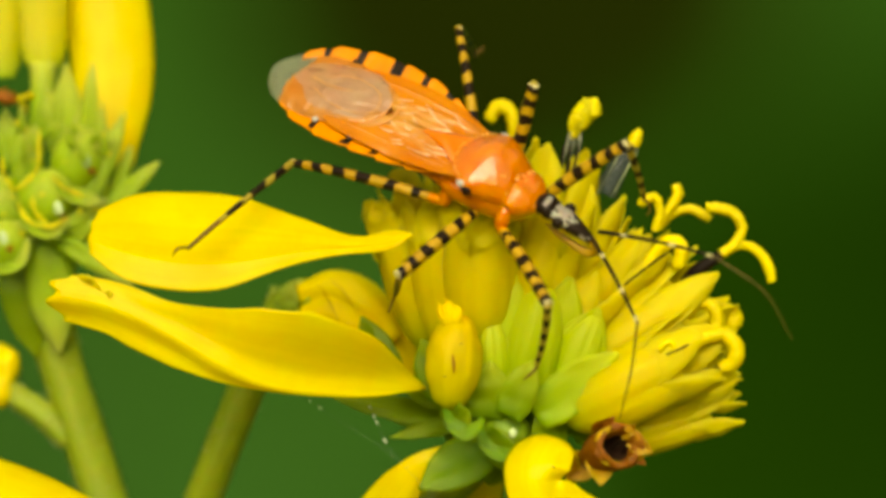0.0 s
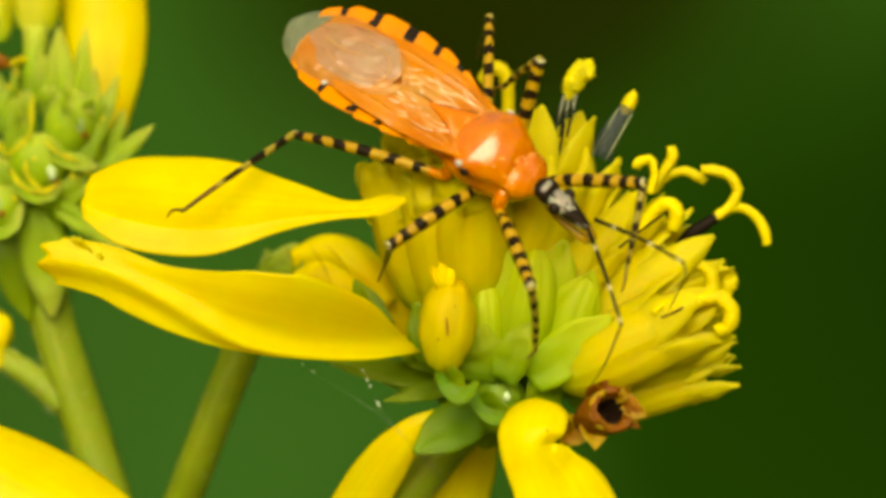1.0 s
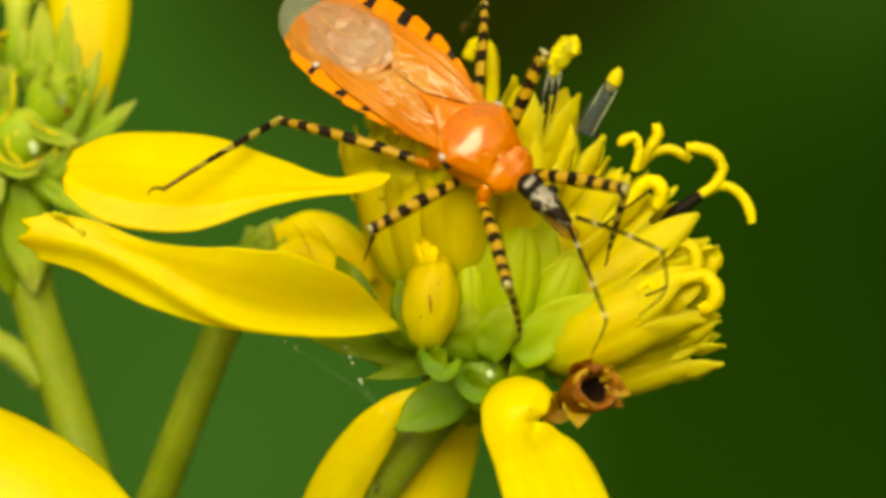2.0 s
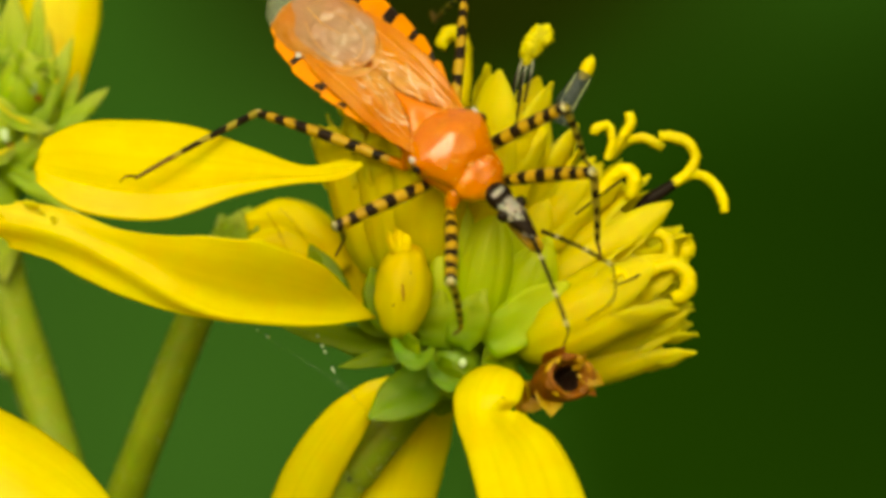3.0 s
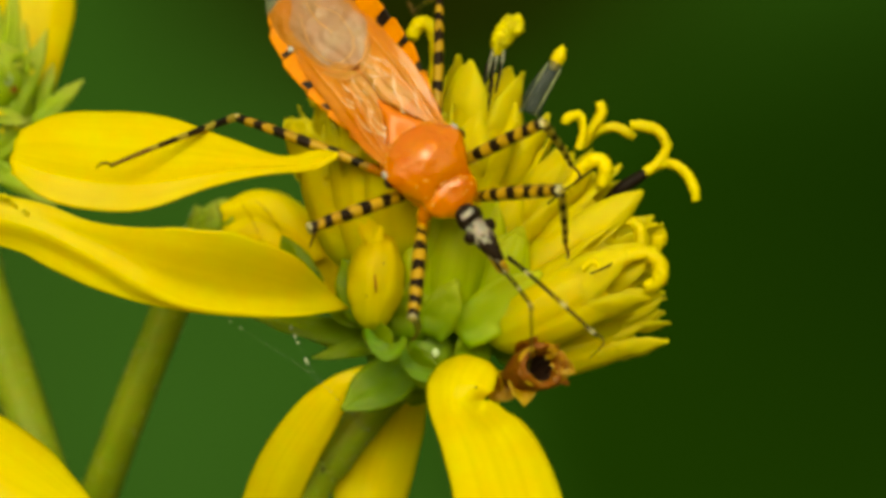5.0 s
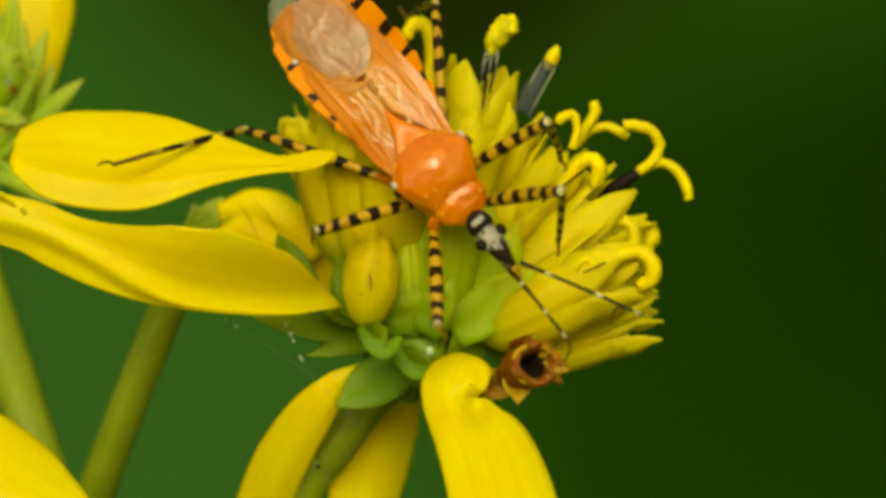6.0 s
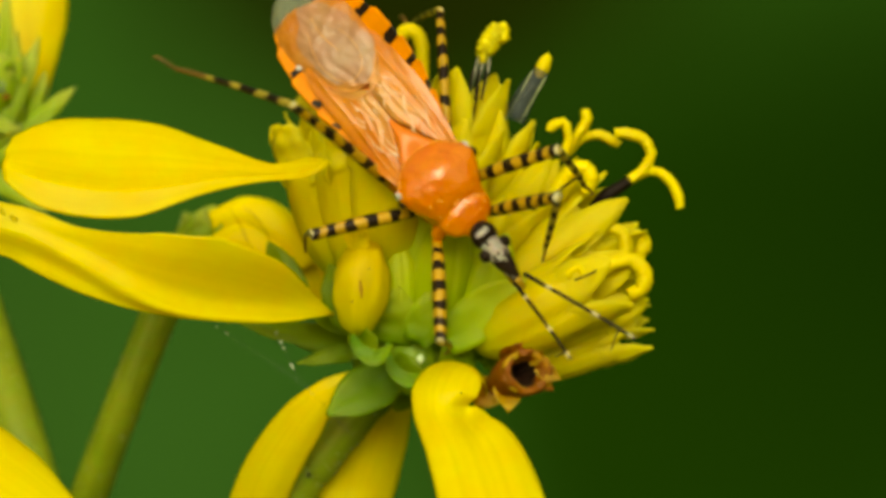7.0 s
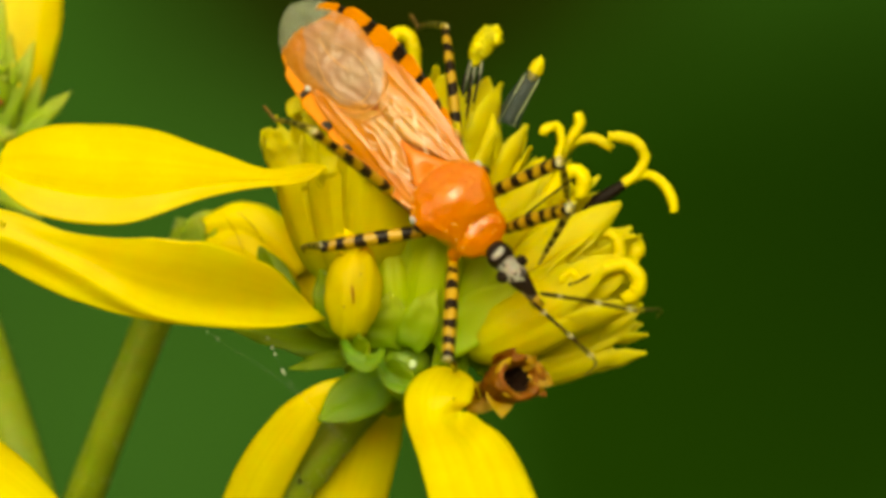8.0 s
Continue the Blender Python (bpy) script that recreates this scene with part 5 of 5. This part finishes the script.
# ---------------------------------------------------------------- what moves
# the bug's body: seconds, place in mm, the way its head points, the way its back faces
BODY = [
    (0, 1.926, -5.5, 2.187, 0.846, -0.324, -0.424, 0.082, -0.706, 0.703),
    (0.5, 2.042, -5.5, 1.94, 0.829, -0.339, -0.444, 0.064, -0.733, 0.677),
    (1, 2.182, -5.5, 1.615, 0.79, -0.347, -0.505, 0.059, -0.777, 0.626),
    (1.5, 2.229, -5.5, 1.341, 0.768, -0.357, -0.532, 0.021, -0.816, 0.577),
    (3, 2.204, -5.5, 0.521, 0.688, -0.378, -0.62, 0.005, -0.851, 0.526),
    (3.5, 2.146, -5.5, 0.161, 0.625, -0.396, -0.673, -0.032, -0.874, 0.485),
    (4, 2.066, -5.5, -0.072, 0.596, -0.38, -0.707, -0.046, -0.896, 0.442),
    (4.5, 2.125, -5.5, -0.141, 0.581, -0.367, -0.727, -0.056, -0.909, 0.414),
    (6, 2.814, -5.5, -0.584, 0.621, -0.339, -0.707, -0.086, -0.926, 0.368),
    (6.5, 2.965, -5.5, -0.505, 0.626, -0.323, -0.71, -0.086, -0.933, 0.349),
    (7, 3.255, -5.5, -0.661, 0.62, -0.305, -0.723, -0.077, -0.94, 0.331),
    (7.5, 3.54, -5.5, -0.912, 0.617, -0.278, -0.736, -0.071, -0.951, 0.3),
    (8, 3.993, -5.5, -1.19, 0.643, -0.258, -0.721, -0.097, -0.961, 0.258),
]
# knee and ankle of each leg, joint and tip of each feeler, in the bug's own millimetres: seconds, joint, end
STRIDE = {
    "RH": [
        (0, -7.18, -1.67, -1.85, -7.89, -6.91, -2.24),
        (0.5, -7.16, -1.73, -1.91, -7.93, -6.97, -2.04),
        (1, -7.08, -2.25, -1.92, -7.61, -7.51, -1.59),
        (1.5, -7.02, -2.61, -1.72, -7.47, -7.82, -0.84),
        (3, -6.92, -2.87, -1.86, -7.16, -8.04, -0.69),
        (3.5, -6.74, -3.4, -1.72, -6.66, -8.37, 0.1),
        (4, -6.68, -3.56, -1.67, -6.28, -8.36, 0.54),
        (4.5, -6.61, -3.69, -1.7, -6.34, -8.47, 0.57),
        (6, -6.63, -3.63, -1.75, -7.46, -8.19, 0.83),
        (6.5, -6.67, -3.56, -1.69, -7.57, -8.1, 0.9),
        (6.667, -6.60, -3.62, -1.30, -7.60, -8.10, 1.3),
        (7, -4.51, -2.69, 3.89, -8.88, -4.51, 1.5),
        (7.5, -3.89, -2.29, 4.35, -7.92, -2.97, 0.98),
        (8, -4.36, -2.32, 4.09, -6.82, -2.54, -0.6),
    ],
    "RM": [
        (0, -0.95, -4.72, -1.1, -1.69, -3.45, -3.48),
        (0.5, -1.05, -4.7, -0.86, -1.78, -3.6, -3.33),
        (1, -1.02, -4.71, -0.73, -1.81, -3.75, -3.24),
        (1.5, -0.97, -4.68, -0.28, -1.83, -3.87, -2.82),
        (3, -0.94, -4.64, -0.05, -1.55, -3.82, -2.66),
        (3.5, -0.81, -4.58, 0.28, -1.49, -3.82, -2.33),
        (4, -0.74, -4.48, 0.57, -1.35, -3.82, -2.08),
        (4.5, -0.66, -4.43, 0.72, -1.32, -3.9, -1.95),
        (6, -1.08, -4.3, 0.81, -2.21, -4.06, -1.75),
        (6.5, -1.4, -4.35, 0.48, -2.43, -4.16, -2.12),
        (7, -1.65, -4.33, 0.26, -2.65, -4.28, -2.36),
        (7.5, -1.91, -4.28, 0.03, -3, -4.47, -2.54),
        (8, -2.35, -4.12, -0.55, -3.48, -4.5, -3.09),
    ],
    "RF": [
        (0, 3.97, -3.43, -0.52, 3.9, -3.44, -3.42),
        (0.5, 3.87, -3.51, -0.28, 4.26, -3.48, -3.16),
        (1, 3.83, -3.5, -0.07, 4.28, -3.46, -2.94),
        (1.5, 3.99, -3.35, -0.16, 4.51, -3.18, -3.01),
        (3, 3.38, -3.64, 0.63, 3.65, -3.36, -2.25),
        (3.5, 3.39, -3.63, 0.64, 3.51, -3.45, -2.26),
        (4, 3.55, -3.66, 0.26, 3.17, -3.12, -2.57),
        (4.5, 3.6, -3.66, 0.1, 3.1, -3.29, -2.73),
        (6, 3.85, -3.34, 0.35, 3.53, -3, -2.52),
        (6.5, 3.96, -3.31, 0.13, 3.63, -2.84, -2.71),
        (7, 3.87, -3.42, 0.06, 3.51, -2.89, -2.77),
        (7.5, 3.77, -3.43, 0.32, 3.52, -2.97, -2.53),
        (8, 3.5, -3.6, 0.51, 3.37, -3.43, -2.38),
    ],
    "LF": [
        (0, 3.38, 2.22, 2.09, 4.06, 2.88, -0.65),
        (0.5, 4.51, 1.47, 1.1, 4.94, 0.74, -1.67),
        (1, 4.53, 1.68, 0.96, 5.51, -0.37, -0.84),
        (1.5, 4.75, 1.41, 0.59, 4.5, 0.76, -2.23),
        (3, 3.95, 2.22, 1.54, 4.93, 1.66, -1.13),
        (3.5, 3.8, 2.44, 1.56, 4.78, 1.99, -1.13),
        (4, 3.74, 2.58, 1.52, 4.38, 2.41, -1.3),
        (4.5, 3.63, 2.6, 1.62, 4.46, 2.34, -1.15),
        (6, 3.39, 2.41, 1.98, 3.86, 1.75, -0.81),
        (6.5, 3.3, 2.22, 2.15, 3.8, 1.39, -0.58),
        (7, 3.08, 2.28, 2.27, 3.45, 1.37, -0.46),
        (7.5, 2.79, 2.28, 2.44, 3.15, 1.33, -0.27),
        (8, 2.73, 2.47, 2.37, 2.78, 1.22, -0.24),
    ],
    "LM": [
        (0, -0.31, 2.19, 2.76, -1.18, 3.37, 0.37),
        (0.5, -0.31, 2.31, 2.72, -1.51, 2.96, 0.27),
        (1, -0.6, 2.58, 2.58, -1.93, 2.62, 0.12),
        (1.5, -0.84, 2.79, 2.44, -2.25, 2.89, 0.02),
        (3, 1.56, 3.28, 1.63, 2.43, 3.57, -1.02),
        (3.5, 1.55, 3.41, 1.51, 2.26, 4.13, -1.11),
        (4, 1.3, 3.71, 1.35, 2.13, 4.41, -1.23),
        (4.5, 1.25, 3.63, 1.48, 2.24, 4.29, -1.06),
        (6, 1.02, 3.76, 1.46, 1.5, 3.83, -1.3),
        (6.5, 0.67, 3.2, 2.12, 1.73, 3.7, -0.42),
        (7, 1.55, 3.54, 1.38, 2.39, 3.96, -1.26),
        (7.5, 1.4, 3.33, 1.69, 2.31, 3.43, -0.96),
        (8, 1.21, 3.34, 1.79, 1.67, 3.11, -0.96),
    ],
    "LH": [
        (0, -4.89, 5.11, 0.78, -5.68, 8.14, -3.12),
        (0.5, -4.71, 5.29, 0.71, -6.1, 7.76, -3.41),
        (1, -4.68, 5.59, -0.75, -6.06, 7.24, -5.26),
        (1.5, -4.74, 5.51, -1.43, -6.41, 6.9, -5.94),
        (3, -5.14, 5.22, -0.8, -7.17, 5.86, -5.32),
        (3.5, -5.5, 4.85, -1.22, -7.77, 5.15, -5.66),
        (4, -5.64, 4.68, -1.24, -7.65, 4.79, -5.82),
        (4.5, -5.72, 4.58, -1.28, -7.67, 4.68, -5.88),
        (6, -5.92, 4.31, -1.39, -7.89, 4.22, -5.99),
        (6.5, -5.86, 4.38, -1.44, -7.72, 4.22, -6.08),
        (7, -5.9, 4.3, -1.58, -7.72, 4.08, -6.23),
        (7.5, -5.96, 4.15, -1.83, -7.78, 4.05, -6.48),
        (8, -5.91, 4.15, -2.05, -7.84, 4.13, -6.66),
    ],
    "AR": [
        (0, 6.77, -2.43, -0.48, 7.31, -3.6, -3.84),
        (0.5, 6.82, -2.25, -0.94, 6.95, -3, -4.46),
        (1, 6.75, -2.41, -0.72, 6.32, -2.85, -4.27),
        (1.5, 6.86, -2.3, -0.46, 6.44, -2.27, -4.03),
        (3, 7.05, -1.94, 0.3, 6.24, -1, -3.08),
        (3.5, 7.01, -1.74, 0.85, 6.36, -0.88, -2.59),
        (4, 6.28, -1.53, 2.23, 6, -1.16, -1.33),
        (4.5, 6.03, -1.02, 2.67, 6.83, -2.38, -0.57),
        (6, 7.2, -0.6, 1.23, 6.86, -0.38, -2.35),
        (6.5, 7.17, -0.45, 1.31, 6.79, -0.4, -2.27),
        (7, 7.27, -0.67, 1.02, 6.05, -0.32, -2.35),
        (7.5, 6.91, -0.81, 1.73, 5.43, -0.71, -1.55),
        (8, 6.89, -0.18, 1.85, 6.59, -0.18, -1.73),
    ],
    "AL": [
        (0, 7.94, 0.23, 1.13, 11.11, 0.68, -1.1),
        (0.5, 7.81, -0.49, 1.33, 8.95, -0.77, -2.39),
        (1, 7.66, -0.66, 1.61, 7.11, 0.2, -2.15),
        (1.5, 7.63, -0.19, 1.83, 7.44, -0.44, -2.06),
        (3, 7.2, -0.25, 2.49, 6.81, -0.52, -1.38),
        (3.5, 7.47, -0.04, 2.14, 6.09, -0.67, -1.45),
        (4, 7.37, -0.22, 2.25, 6.68, -0.09, -1.58),
        (4.5, 7.61, -0.17, 1.88, 7.82, -0.16, -2.01),
        (6, 7.63, 2.22, -0.77, 6.09, 1.98, -4.34),
        (6.5, 7.21, 1.33, 2.29, 5.73, 1.18, -1.32),
        (7, 7.93, 1.54, 0.22, 6.75, 1.45, -3.5),
        (7.5, 7.48, 0.95, 2.02, 6.38, 0.34, -1.67),
        (8, 6.72, 1.74, 2.67, 6.78, 2.79, -1.09),
    ],
}


def facing(at, ahead, up):
    a = Vector(ahead).normalized()
    s = Vector(up).cross(a).normalized()
    u = a.cross(s)
    m = Matrix((a, s, u)).transposed().to_4x4()
    m.translation = at
    return m


def limb(a, b):
    a, b = Vector(a), Vector(b)
    return facing(a * MM, b - a, (0.15, 0.1, 1))


def motions():
    walk(bug, [(t, facing(SITE + Vector((x, y, z)) * MM, (fx, fy, fz), (ux, uy, uz))) for t, x, y, z, fx, fy, fz, ux, uy, uz in BODY])
    for leg, rows in STRIDE.items():
        upper, lower = LEGS[leg]
        walk(upper, [(r[0], limb(HIPS[leg], r[1:4])) for r in rows])
        walk(lower, [(r[0], limb(r[1:4], r[4:7])) for r in rows])
    # the stalks sway against one another as the bug shifts its weight
    sway = [(0, 0, 0), (0.5, 0.04, -0.05), (1.5, 0.06, -0.10), (3, 0.05, -0.09), (4.5, 0.13, -0.04), (6, 0.30, -0.07), (6.5, 0.27, -0.05), (7, 0.37, -0.10), (7.5, 0.48, -0.16), (8, 0.57, -0.15)]
    for ob, share in ((left, 1.0), (back, 0.6), (petal_upper, 0.9)):
        rest = ob.location.copy()
        walk(ob, [(t, Matrix.Translation(rest + Vector((x, 0, z)) * MM * share)) for t, x, z in sway])


motions()
